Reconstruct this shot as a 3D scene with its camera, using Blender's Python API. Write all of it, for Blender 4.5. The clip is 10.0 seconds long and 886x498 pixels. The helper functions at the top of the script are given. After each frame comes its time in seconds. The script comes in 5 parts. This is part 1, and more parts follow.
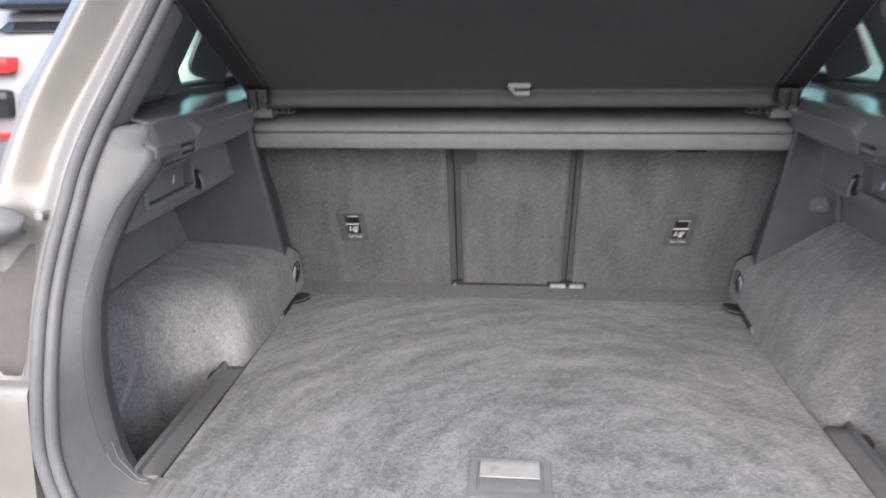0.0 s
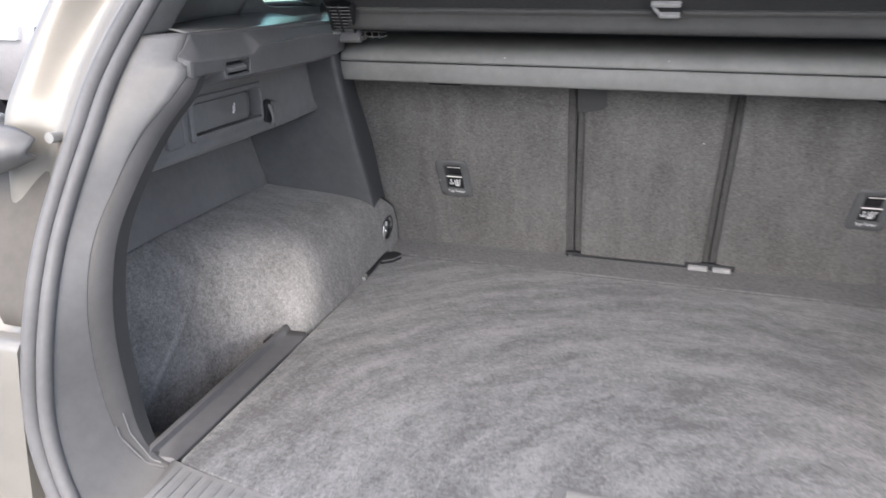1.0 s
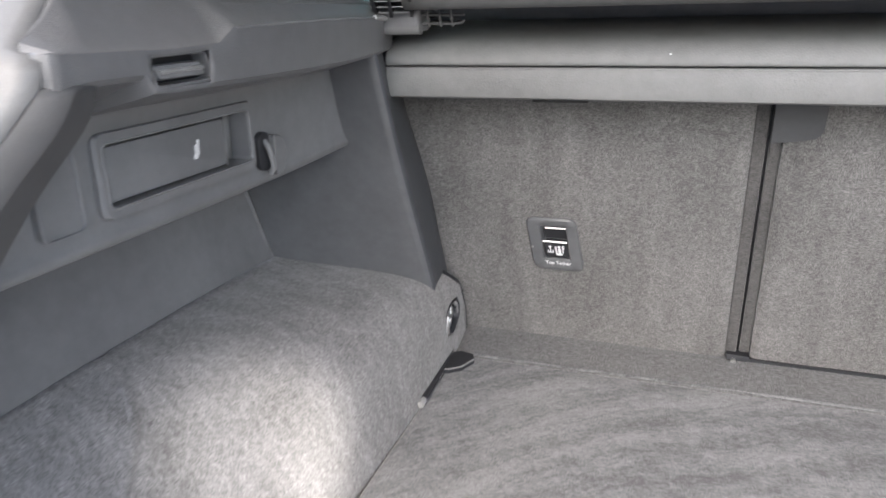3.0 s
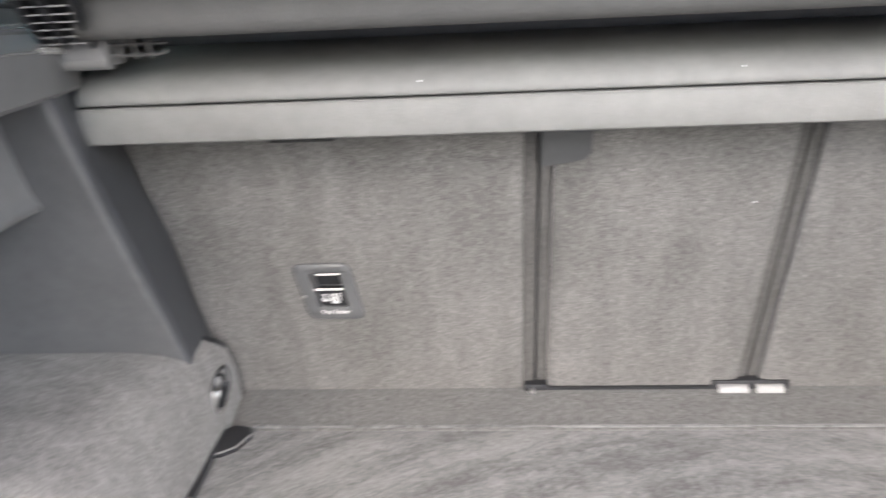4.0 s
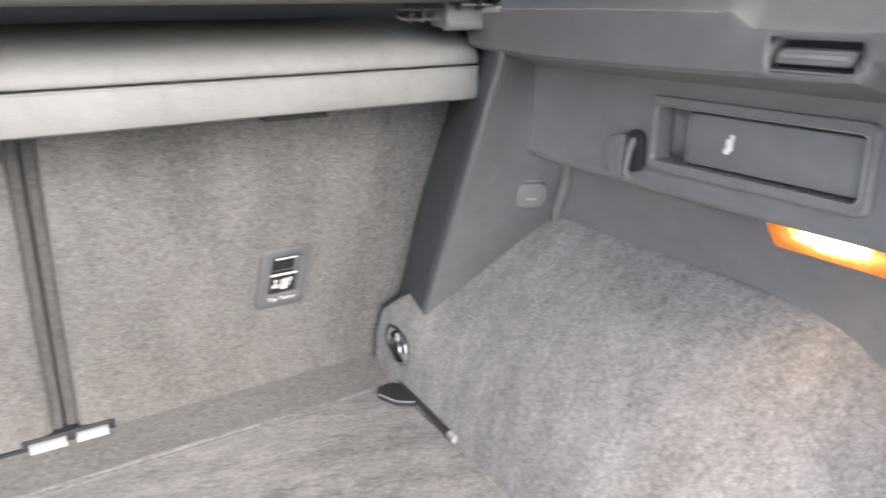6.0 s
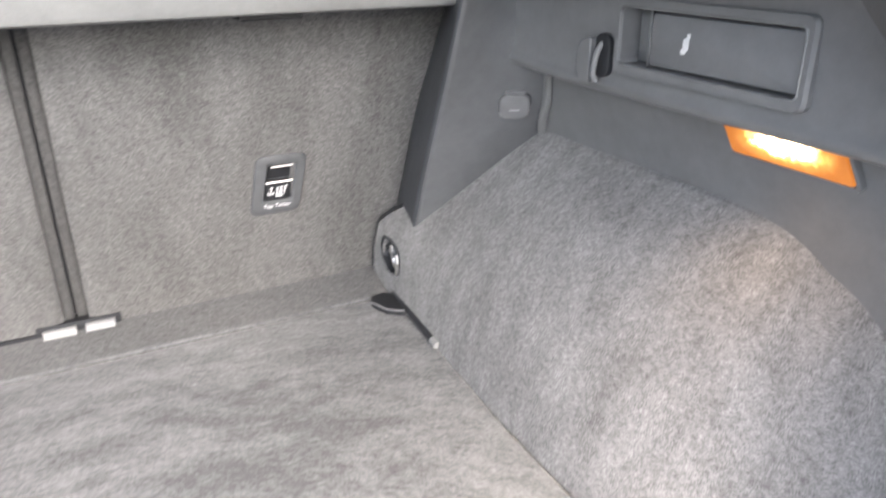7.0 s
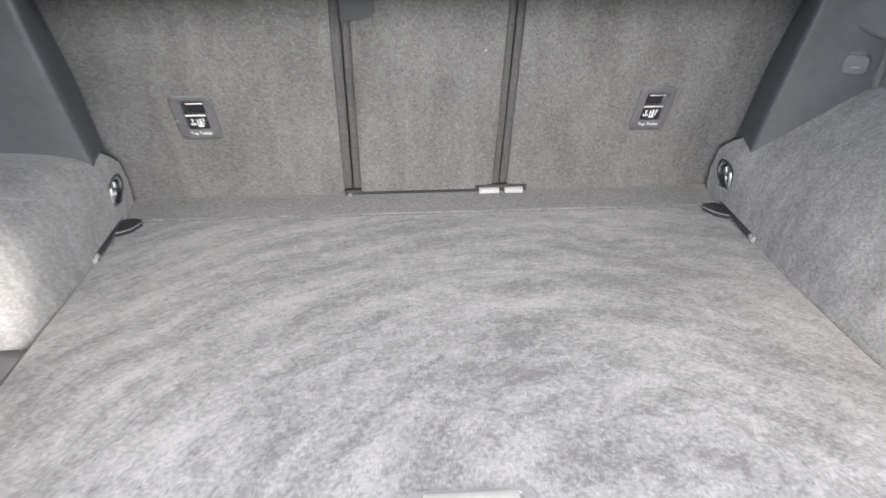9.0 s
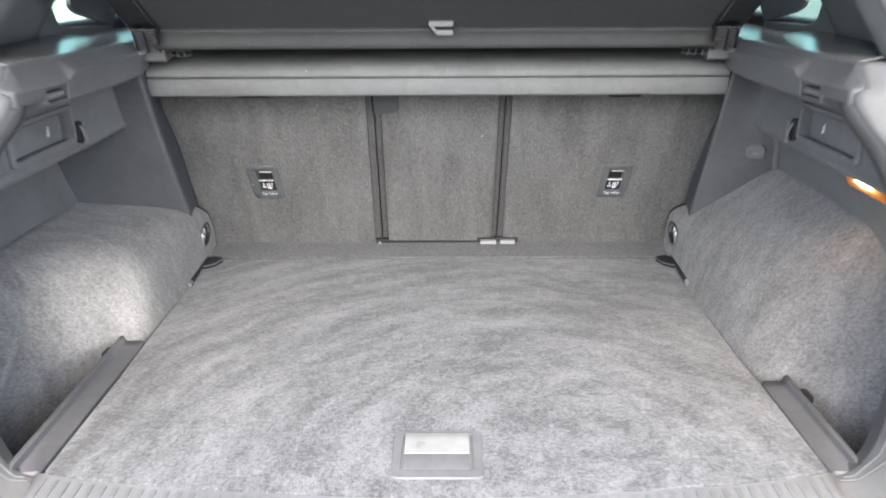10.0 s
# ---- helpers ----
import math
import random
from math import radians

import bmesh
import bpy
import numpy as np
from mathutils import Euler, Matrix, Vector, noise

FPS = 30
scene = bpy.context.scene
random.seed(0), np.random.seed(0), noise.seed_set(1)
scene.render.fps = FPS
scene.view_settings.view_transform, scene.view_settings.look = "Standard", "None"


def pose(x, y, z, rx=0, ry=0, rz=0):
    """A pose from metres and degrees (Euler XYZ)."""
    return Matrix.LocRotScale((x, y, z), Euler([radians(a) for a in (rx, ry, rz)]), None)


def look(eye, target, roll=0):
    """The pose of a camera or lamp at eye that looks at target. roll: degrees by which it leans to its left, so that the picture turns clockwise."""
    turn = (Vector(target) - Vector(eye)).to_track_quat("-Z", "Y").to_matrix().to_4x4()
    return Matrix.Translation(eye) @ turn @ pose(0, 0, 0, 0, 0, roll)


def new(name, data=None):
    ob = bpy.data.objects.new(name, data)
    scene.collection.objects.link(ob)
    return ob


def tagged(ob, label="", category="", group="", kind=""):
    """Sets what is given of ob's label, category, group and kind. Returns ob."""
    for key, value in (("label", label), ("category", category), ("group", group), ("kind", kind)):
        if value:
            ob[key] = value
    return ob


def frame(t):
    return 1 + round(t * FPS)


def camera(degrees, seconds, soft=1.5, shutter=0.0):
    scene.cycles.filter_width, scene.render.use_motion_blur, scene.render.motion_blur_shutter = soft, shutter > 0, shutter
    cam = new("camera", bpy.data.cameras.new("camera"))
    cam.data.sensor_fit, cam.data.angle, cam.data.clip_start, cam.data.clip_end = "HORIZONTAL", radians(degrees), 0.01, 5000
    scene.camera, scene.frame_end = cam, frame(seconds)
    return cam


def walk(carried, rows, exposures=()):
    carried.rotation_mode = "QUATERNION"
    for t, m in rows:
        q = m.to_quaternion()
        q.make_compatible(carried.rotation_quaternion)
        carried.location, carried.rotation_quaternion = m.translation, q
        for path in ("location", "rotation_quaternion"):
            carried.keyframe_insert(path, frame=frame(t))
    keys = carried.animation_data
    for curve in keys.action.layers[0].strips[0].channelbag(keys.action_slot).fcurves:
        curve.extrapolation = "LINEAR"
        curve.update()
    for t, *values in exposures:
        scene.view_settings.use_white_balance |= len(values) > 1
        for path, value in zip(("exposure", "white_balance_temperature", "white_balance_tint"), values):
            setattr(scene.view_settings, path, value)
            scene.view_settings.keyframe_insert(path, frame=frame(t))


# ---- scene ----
cam = camera(63.0, 10.0, soft=1.5, shutter=0.5)
PATH = [
    (0, (0.004, -0.818, 0.615), (-0.189, 1.08, 0.016), -0.7),
    (0.5, (0.027, -0.686, 0.554), (-0.338, 1.161, -0.122), -0.4),
    (1, (0.028, -0.569, 0.539), (-0.531, 1.219, -0.162), -0.2),
    (1.5, (-0.037, -0.445, 0.516), (-0.689, 1.32, -0.163), -0.1),
    (2, (-0.127, -0.323, 0.504), (-0.805, 1.435, -0.167), -0.2),
    (2.2, (-0.141, -0.278, 0.492), (-0.83, 1.479, -0.169), -0.5),
    (3.3, (-0.208, -0.075, 0.468), (-0.79, 1.73, -0.166), -2.9),
    (3.5, (-0.207, -0.047, 0.473), (-0.681, 1.788, -0.167), -3.0),
    (4, (-0.173, 0.011, 0.482), (-0.323, 1.894, -0.176), -2.7),
    (4.5, (-0.112, 0.047, 0.489), (0.096, 1.919, -0.182), -1.8),
    (5, (-0.033, 0.035, 0.493), (0.476, 1.855, -0.16), -1.9),
    (5.5, (0.025, 0.026, 0.483), (0.908, 1.706, -0.149), -0.5),
    (6, (0.123, 0.014, 0.464), (1.115, 1.626, -0.183), -0.5),
    (6.2, (0.163, 0.005, 0.457), (1.15, 1.615, -0.2), -0.7),
    (7.3, (0.176, -0.075, 0.423), (0.848, 1.606, -0.427), -0.8),
    (7.5, (0.171, -0.092, 0.415), (0.704, 1.623, -0.465), -1.4),
    (8, (0.08, -0.139, 0.43), (0.412, 1.597, -0.505), -1.6),
    (8.5, (-0.033, -0.249, 0.442), (0.181, 1.523, -0.46), -0.2),
    (9, (-0.052, -0.379, 0.477), (0.07, 1.418, -0.392), -0.1),
    (9.5, (-0.03, -0.543, 0.528), (0.034, 1.287, -0.276), -0.0),
    (10, (0.02, -0.718, 0.585), (0.006, 1.149, -0.133), -0.3),
]
EXPOSURES = [(0, 1.92, 6250, 12), (1, 1.97, 6250, 11), (2.2, 2.28, 6300, 11), (3.5, 2.8, 6450, 10), (4.5, 3.02, 6650, 10), (5.5, 3.15, 6600, 10), (6, 3.28, 6650, 11), (7.5, 3.0, 6400, 9), (9, 2.7, 6300, 8), (9.5, 2.7, 6250, 8), (10, 2.5, 6250, 8)]
walk(cam, [(t, look(eye, target, roll)) for t, eye, target, roll in PATH], EXPOSURES)

# ---- world and light ----
world = bpy.data.worlds.new("overcast_sky")
scene.world = world
world.use_nodes = True
wt = world.node_tree
sky = wt.nodes.new("ShaderNodeTexSky")
sky.sky_type = 'NISHITA'
sky.sun_disc = False
sky.sun_elevation, sky.sun_rotation = radians(45), radians(180)
sky.air_density, sky.dust_density, sky.ozone_density = 1.0, 4.0, 1.0
wt.links.new(sky.outputs[0], wt.nodes["Background"].inputs[0])
wt.nodes["Background"].inputs[1].default_value = 0.15

sun = new("sun", bpy.data.lights.new("sun", 'SUN'))
sun.data.energy, sun.data.angle, sun.data.color = 0.6, radians(140), (1.0, 0.985, 0.96)
sun.matrix_world = look((0.05, -3.3, 3.3), (0, 0, 0))

# The boot lamp's lens throws a beam across the boot on to the opposite wheel arch.
beam = new("boot_lamp_beam", bpy.data.lights.new("boot_lamp_beam", 'SPOT'))
beam.data.energy, beam.data.spot_size, beam.data.spot_blend = 22.0, radians(11), 1.0
beam.data.shadow_soft_size, beam.data.color = 0.03, (1.0, 0.93, 0.84)
beam.matrix_world = look((0.585, 0.290, 0.298), (-0.540, 0.372, 0.078))

# The same lamp's warm glow on the trim and carpet below it.
glow = new("boot_lamp_glow", bpy.data.lights.new("boot_lamp_glow", 'SPOT'))
glow.data.energy, glow.data.spot_size, glow.data.spot_blend = 0.09, radians(140), 1.0
glow.data.shadow_soft_size, glow.data.color = 0.03, (1.0, 0.66, 0.36)
glow.matrix_world = look((0.575, 0.280, 0.290), (0.56, 0.200, 0.05))

# What the lens scatters widely on to the other side of the boot.
spill = new("boot_lamp_spill", bpy.data.lights.new("boot_lamp_spill", 'SPOT'))
spill.data.energy, spill.data.spot_size, spill.data.spot_blend = 1.2, radians(62), 1.0
spill.data.shadow_soft_size, spill.data.color = 0.03, (1.0, 0.90, 0.80)
spill.matrix_world = look((0.585, 0.285, 0.296), (-0.60, 0.62, 0.26))

# ---- materials ----


def mat(name, base, rough=0.6, metal=0.0, spec=0.5):
    m = bpy.data.materials.new(name)
    m.use_nodes = True
    b = m.node_tree.nodes["Principled BSDF"]
    b.inputs["Base Color"].default_value = (*base, 1)
    b.inputs["Roughness"].default_value = rough
    b.inputs["Metallic"].default_value = metal
    b.inputs["Specular IOR Level"].default_value = spec
    return m


def nodes(m):
    t = m.node_tree
    return t, t.nodes["Principled BSDF"], t.links


def noise_node(t, scale, detail=3.0, rough=0.55, vec=None):
    n = t.nodes.new("ShaderNodeTexNoise")
    n.inputs["Scale"].default_value, n.inputs["Detail"].default_value, n.inputs["Roughness"].default_value = scale, detail, rough
    if vec is not None:
        t.links.new(vec, n.inputs["Vector"])
    return n.outputs["Fac"]


def ramp(t, src, stops):
    r = t.nodes.new("ShaderNodeValToRGB")
    e = r.color_ramp.elements
    while len(e) < len(stops):
        e.new(0.5)
    for k, (p, c) in enumerate(stops):
        e[k].position, e[k].color = p, (*c, 1)
    t.links.new(src, r.inputs[0])
    return r.outputs[0]


def maths(t, op, a, b=None):
    n = t.nodes.new("ShaderNodeMath")
    n.operation = op
    for k, v in enumerate((a, b)):
        if v is None:
            continue
        if isinstance(v, (int, float)):
            n.inputs[k].default_value = v
        else:
            t.links.new(v, n.inputs[k])
    return n.outputs[0]


def mixc(t, kind, fac, a, b):
    n = t.nodes.new("ShaderNodeMix")
    n.data_type, n.blend_type = 'RGBA', kind
    for k, v in ((0, fac), (6, a), (7, b)):
        if isinstance(v, (int, float)):
            n.inputs[k].default_value = v
        elif isinstance(v, tuple):
            n.inputs[k].default_value = (*v, 1)
        else:
            t.links.new(v, n.inputs[k])
    return n.outputs[2]


def bump(t, src, strength, dist):
    b = t.nodes.new("ShaderNodeBump")
    b.inputs["Strength"].default_value, b.inputs["Distance"].default_value = strength, dist
    t.links.new(src, b.inputs["Height"])
    t.links.new(b.outputs[0], t.nodes["Principled BSDF"].inputs["Normal"])


def place_vec(t, sx=1, sy=1, sz=1):
    g = t.nodes.new("ShaderNodeNewGeometry")
    m = t.nodes.new("ShaderNodeMapping")
    m.inputs["Scale"].default_value = (sx, sy, sz)
    t.links.new(g.outputs["Position"], m.inputs["Vector"])
    return m.outputs[0]


def fibres(t, across, along, axes):
    """Short fibres lying two ways, in patches."""
    x = place_vec(t, *[along if k == axes[0] else across for k in range(3)])
    y = place_vec(t, *[along if k == axes[1] else across for k in range(3)])
    a, b = noise_node(t, 1.0, 2, 0.6, x), noise_node(t, 1.0, 2, 0.6, y)
    pick = ramp(t, noise_node(t, 45, 2, 0.5, place_vec(t)), [(0.44, (0, 0, 0)), (0.56, (1, 1, 1))])
    return mixc(t, 'MIX', pick, a, b)


def carpet(name, dark, light, swirl=0.0, axes=(0, 1), fleck=(0.6, 1.45), streak=None, hair=(900, 230), sheen=0.25):
    """Needle-felt carpet: fibres, blotches of lay, and on the floor the arcs that a brush leaves."""
    m = mat(name, dark, 0.95, 0, 0.15)
    t, b, L = nodes(m)
    g = place_vec(t)
    fine, mid, big = fibres(t, hair[0], hair[1], axes), noise_node(t, 170, 4, 0.7, g), noise_node(t, 8, 3, 0.6, g)
    tone = maths(t, 'ADD', maths(t, 'SUBTRACT', maths(t, 'MULTIPLY', mid, 1.1), 0.25), maths(t, 'MULTIPLY', big, 0.4))
    if streak:
        tone = maths(t, 'ADD', tone, maths(t, 'MULTIPLY', maths(t, 'SUBTRACT', noise_node(t, 1.0, 3, 0.55, place_vec(t, *streak)), 0.5), 0.7))
    if swirl:
        # The nap as a hand brushed it: broad soft arcs, ragged at their edges, over clumps.
        def moved(src, scale, much):
            wn = t.nodes.new("ShaderNodeTexNoise")
            wn.inputs["Scale"].default_value, wn.inputs["Detail"].default_value = scale, 3.0
            L.new(g, wn.inputs["Vector"])
            ce, sc, ad = (t.nodes.new("ShaderNodeVectorMath") for _ in range(3))
            ce.operation, sc.operation, ad.operation = 'SUBTRACT', 'SCALE', 'ADD'
            ce.inputs[1].default_value, sc.inputs["Scale"].default_value = (0.5, 0.5, 0.5), much
            L.new(wn.outputs["Color"], ce.inputs[0])
            L.new(ce.outputs[0], sc.inputs[0])
            L.new(src, ad.inputs[0])
            L.new(sc.outputs[0], ad.inputs[1])
            return ad.outputs[0]
        w = moved(moved(g, 5.0, 0.06), 75.0, 0.020)
        s = t.nodes.new("ShaderNodeSeparateXYZ")
        L.new(w, s.inputs[0])
        arcs = maths(t, 'MULTIPLY', maths(t, 'SUBTRACT', noise_node(t, 42.0, 4, 0.62, moved(g, 80.0, 0.015)), 0.5), 0.62)
        for cx, cy, fr, fa, much in ((0.16, 0.02, 20.0, 1.9, 1.35), (-0.06, 0.06, 30.0, 2.6, 0.50), (0.16, 0.02, 75.0, 7.0, 0.55), (0.12, 0.0, 230.0, 24.0, 0.85)):
            dx, dy = maths(t, 'SUBTRACT', s.outputs[0], cx), maths(t, 'SUBTRACT', s.outputs[1], cy)
            rr = maths(t, 'SQRT', maths(t, 'ADD', maths(t, 'MULTIPLY', dx, dx), maths(t, 'MULTIPLY', dy, dy)))
            c = t.nodes.new("ShaderNodeCombineXYZ")
            L.new(maths(t, 'MULTIPLY', rr, fr), c.inputs[0])
            L.new(maths(t, 'MULTIPLY', maths(t, 'ARCTAN2', dy, dx), fa), c.inputs[1])
            n = maths(t, 'SUBTRACT', noise_node(t, 1.0, 4, 0.58, c.outputs[0]), 0.5)
            arcs = maths(t, 'ADD', maths(t, 'MULTIPLY', n, much), arcs)
        tone = maths(t, 'ADD', tone, maths(t, 'MULTIPLY', arcs, swirl))
    col = ramp(t, tone, [(0.2, dark), (0.8, light)])
    f = ramp(t, fine, [(0.34, (fleck[0],) * 3), (0.66, (fleck[1],) * 3)])
    L.new(mixc(t, 'MULTIPLY', 1.0, col, f), b.inputs["Base Color"])
    b.inputs["Sheen Weight"].default_value, b.inputs["Sheen Roughness"].default_value = sheen, 0.5
    bump(t, fine, 0.35, 0.0012)
    return m


def plastic(name, base, rough=0.55, grain=900, depth=0.25, spec=0.4):
    """Moulded plastic with a fine pebble grain, scuffs and dust."""
    m = mat(name, base, rough, 0, spec)
    t, b, L = nodes(m)
    g = place_vec(t)
    big, dust = noise_node(t, 7, 4, 0.6, g), noise_node(t, 60, 4, 0.7, g)
    col = ramp(t, maths(t, 'ADD', maths(t, 'MULTIPLY', big, 0.6), maths(t, 'MULTIPLY', dust, 0.4)),
               [(0.35, tuple(c * 0.86 for c in base)), (0.65, tuple(c * 1.16 for c in base))])
    L.new(col, b.inputs["Base Color"])
    L.new(maths(t, 'ADD', rough - 0.12, maths(t, 'MULTIPLY', big, 0.24)), b.inputs["Roughness"])
    vor = t.nodes.new("ShaderNodeTexVoronoi")
    vor.inputs["Scale"].default_value = grain
    L.new(g, vor.inputs["Vector"])
    bump(t, vor.outputs["Distance"], depth, 0.0006)
    return m


def paint(name, base):
    m = mat(name, base, 0.32, 0.15, 0.5)
    t, b, L = nodes(m)
    b.inputs["Coat Weight"].default_value, b.inputs["Coat Roughness"].default_value = 0.4, 0.12
    g = place_vec(t)
    dirt = noise_node(t, 14, 5, 0.65, g)
    L.new(ramp(t, dirt, [(0.35, tuple(c * 0.90 for c in base)), (0.6, base)]), b.inputs["Base Color"])
    bump(t, noise_node(t, 260, 2, 0.5, g), 0.04, 0.0004)
    return m


FLOOR = carpet("floor_carpet", (0.086, 0.088, 0.0905), (0.208, 0.211, 0.214), swirl=0.98, fleck=(0.81, 1.19), hair=(600, 140))
FLAPM = carpet("flap_carpet", (0.075, 0.0750, 0.0745), (0.160, 0.160, 0.159), fleck=(0.72, 1.30), hair=(600, 140))
LINER = carpet("liner_carpet", (0.117, 0.114, 0.112), (0.258, 0.252, 0.249), axes=(1, 2), fleck=(0.76, 1.26), hair=(680, 190), streak=(20, 34, 13))
CRESTM = carpet("lit_crest_carpet", (0.16, 0.157, 0.157), (0.28, 0.275, 0.275), axes=(1, 2), fleck=(0.8, 1.2))
BACK = carpet("seat_back_carpet", (0.090, 0.088, 0.0850), (0.185, 0.181, 0.175), axes=(0, 2), fleck=(0.68, 1.36), hair=(760, 330), streak=(22, 5, 5))
BEZD = plastic("bezel_plastic", (0.112, 0.115, 0.119), 0.34, depth=0.12)
# Seat carpet darkened for the shade down in the gaps.
GAPC = carpet("gap_strip_carpet_shaded", (0.058, 0.0565, 0.055), (0.110, 0.107, 0.104), fleck=(0.75, 1.25))
DARK = plastic("anthracite_plastic", (0.158, 0.159, 0.162), 0.36, depth=0.14)
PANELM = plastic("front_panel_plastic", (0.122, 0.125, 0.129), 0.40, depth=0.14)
# Pillar plastic set darker, as that face stands in shade.
PILLR = plastic("pillar_plastic_shaded", (0.066, 0.070, 0.077), 0.5)
RAILM = plastic("rail_plastic", (0.126, 0.127, 0.130), 0.34)
SATIN = plastic("satin_grey_plastic", (0.187, 0.188, 0.190), 0.45, depth=0.15)
BLACK = plastic("black_plastic", (0.022, 0.023, 0.026), 0.5)
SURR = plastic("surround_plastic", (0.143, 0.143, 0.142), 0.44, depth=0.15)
# The surround's plastic again, darkened for its inward-facing returns.
RETM = plastic("surround_plastic_shaded", (0.072, 0.072, 0.073), 0.55, depth=0.15)
SEALM = plastic("seal_rubber", (0.128, 0.128, 0.130), 0.55, depth=0.1)
VOID = mat("black_felt", (0.006, 0.006, 0.006), 1.0)
BARM = plastic("cassette_vinyl", (0.195, 0.195, 0.190), 0.6, grain=500, depth=0.35)
SHELF = carpet("shelf_cloth", (0.026, 0.0275, 0.029), (0.038, 0.0395, 0.0415), fleck=(0.8, 1.2), sheen=0.1)
BOARDM = plastic("light_stop_board", (0.16, 0.16, 0.163), 0.7, grain=500, depth=0.2)
BANDM = plastic("band_vinyl", (0.072, 0.072, 0.071), 0.6, grain=500, depth=0.35)
RUBBER = mat("rubber", (0.03, 0.03, 0.032), 0.55, 0, 0.4)
CHROME = mat("steel", (0.66, 0.66, 0.66), 0.33, 1.0)
PALE = plastic("pale_grey_plastic", (0.285, 0.285, 0.28), 0.30, depth=0.1)
HINGE = plastic("hinge_grey", (0.29, 0.29, 0.29), 0.4, depth=0.1)
LEDGE = mat("smooth_ledge_plastic", (0.20, 0.202, 0.203), 0.20, 0, 1.0)
SILVER = mat("silver_lacquer", (0.27, 0.27, 0.265), 0.28, 0.15)
BEZEL = plastic("pale_satin_plastic", (0.165, 0.168, 0.172), 0.38, depth=0.12)
WHITE = mat("white_print", (0.85, 0.85, 0.85), 0.5)
PAINT = paint("champagne_paint", (0.220, 0.208, 0.185))
# Body paint made darker, for the shaded pocket below the tail lamp.
POCKM = plastic("shaded_body_paint", (0.100, 0.094, 0.086), 0.7, depth=0.05, spec=0.2)
HEADL = plastic("headliner_cloth", (0.42, 0.41, 0.39), 0.9, grain=400)
for m_, s_ in ((RUBBER, 40), (WHITE, 80), (SILVER, 60), (LEDGE, 30)):
    t_, b_, L_ = nodes(m_)
    n_ = noise_node(t_, s_, 4, 0.6, place_vec(t_))
    c_ = tuple(b_.inputs["Base Color"].default_value)[:3]
    L_.new(ramp(t_, n_, [(0.3, tuple(c * 0.8 for c in c_)), (0.7, c_)]), b_.inputs["Base Color"])

GLASS = mat("green_tinted_glass", (0.54, 0.80, 0.65), 0.02)
GLASS.node_tree.nodes["Principled BSDF"].inputs["Transmission Weight"].default_value = 1.0
GLASS.node_tree.nodes["Principled BSDF"].inputs["IOR"].default_value = 1.45
LAMPM = mat("lamp_lens", (0.40, 0.14, 0.03), 0.25)
t_, b_, L_ = nodes(LAMPM)
s_ = t_.nodes.new("ShaderNodeSeparateXYZ")
L_.new(place_vec(t_), s_.inputs[0])
dy_, dz_ = maths(t_, 'DIVIDE', maths(t_, 'SUBTRACT', s_.outputs[1], 0.284), 0.046), maths(t_, 'DIVIDE', maths(t_, 'SUBTRACT', s_.outputs[2], 0.2985), 0.0165)
r_ = maths(t_, 'ADD', maths(t_, 'POWER', maths(t_, 'ABSOLUTE', dy_), 3.0), maths(t_, 'POWER', maths(t_, 'ABSOLUTE', dz_), 2.0))
r_ = maths(t_, 'ADD', r_, maths(t_, 'MULTIPLY', maths(t_, 'SUBTRACT', noise_node(t_, 160, 3, 0.6, place_vec(t_)), 0.5), 0.8))
# The bulb behind the ribbed lens: white-hot in the middle, amber at the rim.
L_.new(ramp(t_, r_, [(0.05, (1.0, 0.72, 0.38)), (0.35, (1.0, 0.46, 0.11)), (1.0, (1.0, 0.30, 0.04))]), b_.inputs["Emission Color"])
L_.new(ramp(t_, r_, [(0.0, (0.35, 0.35, 0.35)), (0.20, (0.035, 0.035, 0.035)), (0.5, (0.0095, 0.0095, 0.0095)), (1.0, (0.0045, 0.0045, 0.0045))]), t_.nodes.new("ShaderNodeMath").inputs[0])
mul_ = [n for n in t_.nodes if n.bl_idname == "ShaderNodeMath"][-1]
mul_.operation = 'MULTIPLY'
mul_.inputs[1].default_value = 11.5
L_.new(mul_.outputs[0], b_.inputs["Emission Strength"])

# ---- building helpers ----
ORIGIN = {}


def thing(name, at, label, category, group="", kind=""):
    e = new(name)
    e.location = at
    ORIGIN[e] = Vector(at)
    return tagged(e, label, category, group, kind)


def part(name, bm, material, parent, label="", smooth=True, solid=0.0, bevel=0.0, sharp=38):
    """Links bm, built in world metres, as one mesh under parent."""
    o = ORIGIN.get(parent, Vector((0, 0, 0)))
    bmesh.ops.remove_doubles(bm, verts=bm.verts, dist=1e-5)
    bmesh.ops.recalc_face_normals(bm, faces=bm.faces)
    bmesh.ops.translate(bm, verts=bm.verts, vec=-o)
    me = bpy.data.meshes.new(name)
    bm.to_mesh(me)
    bm.free()
    for p in me.polygons:
        p.use_smooth = smooth
    me.materials.append(material)
    ob = new(name, me)
    ob.parent = parent
    ORIGIN[ob] = o
    if solid:
        s = ob.modifiers.new("thickness", 'SOLIDIFY')
        s.thickness, s.offset = solid, 0.0
    if bevel:
        s = ob.modifiers.new("edges", 'BEVEL')
        s.width, s.segments, s.limit_method, s.angle_limit = bevel, 3, 'ANGLE', radians(35)
    if smooth:
        me.set_sharp_from_angle(angle=radians(sharp))
    if label:
        ob["label"] = label
    return ob


def structure(name, bm, material, label, smooth=True, solid=0.0, bevel=0.0, category="structure"):
    ob = part(name, bm, material, None, "", smooth, solid, bevel)
    ob.parent = None
    return tagged(ob, label, category, "", "structure")


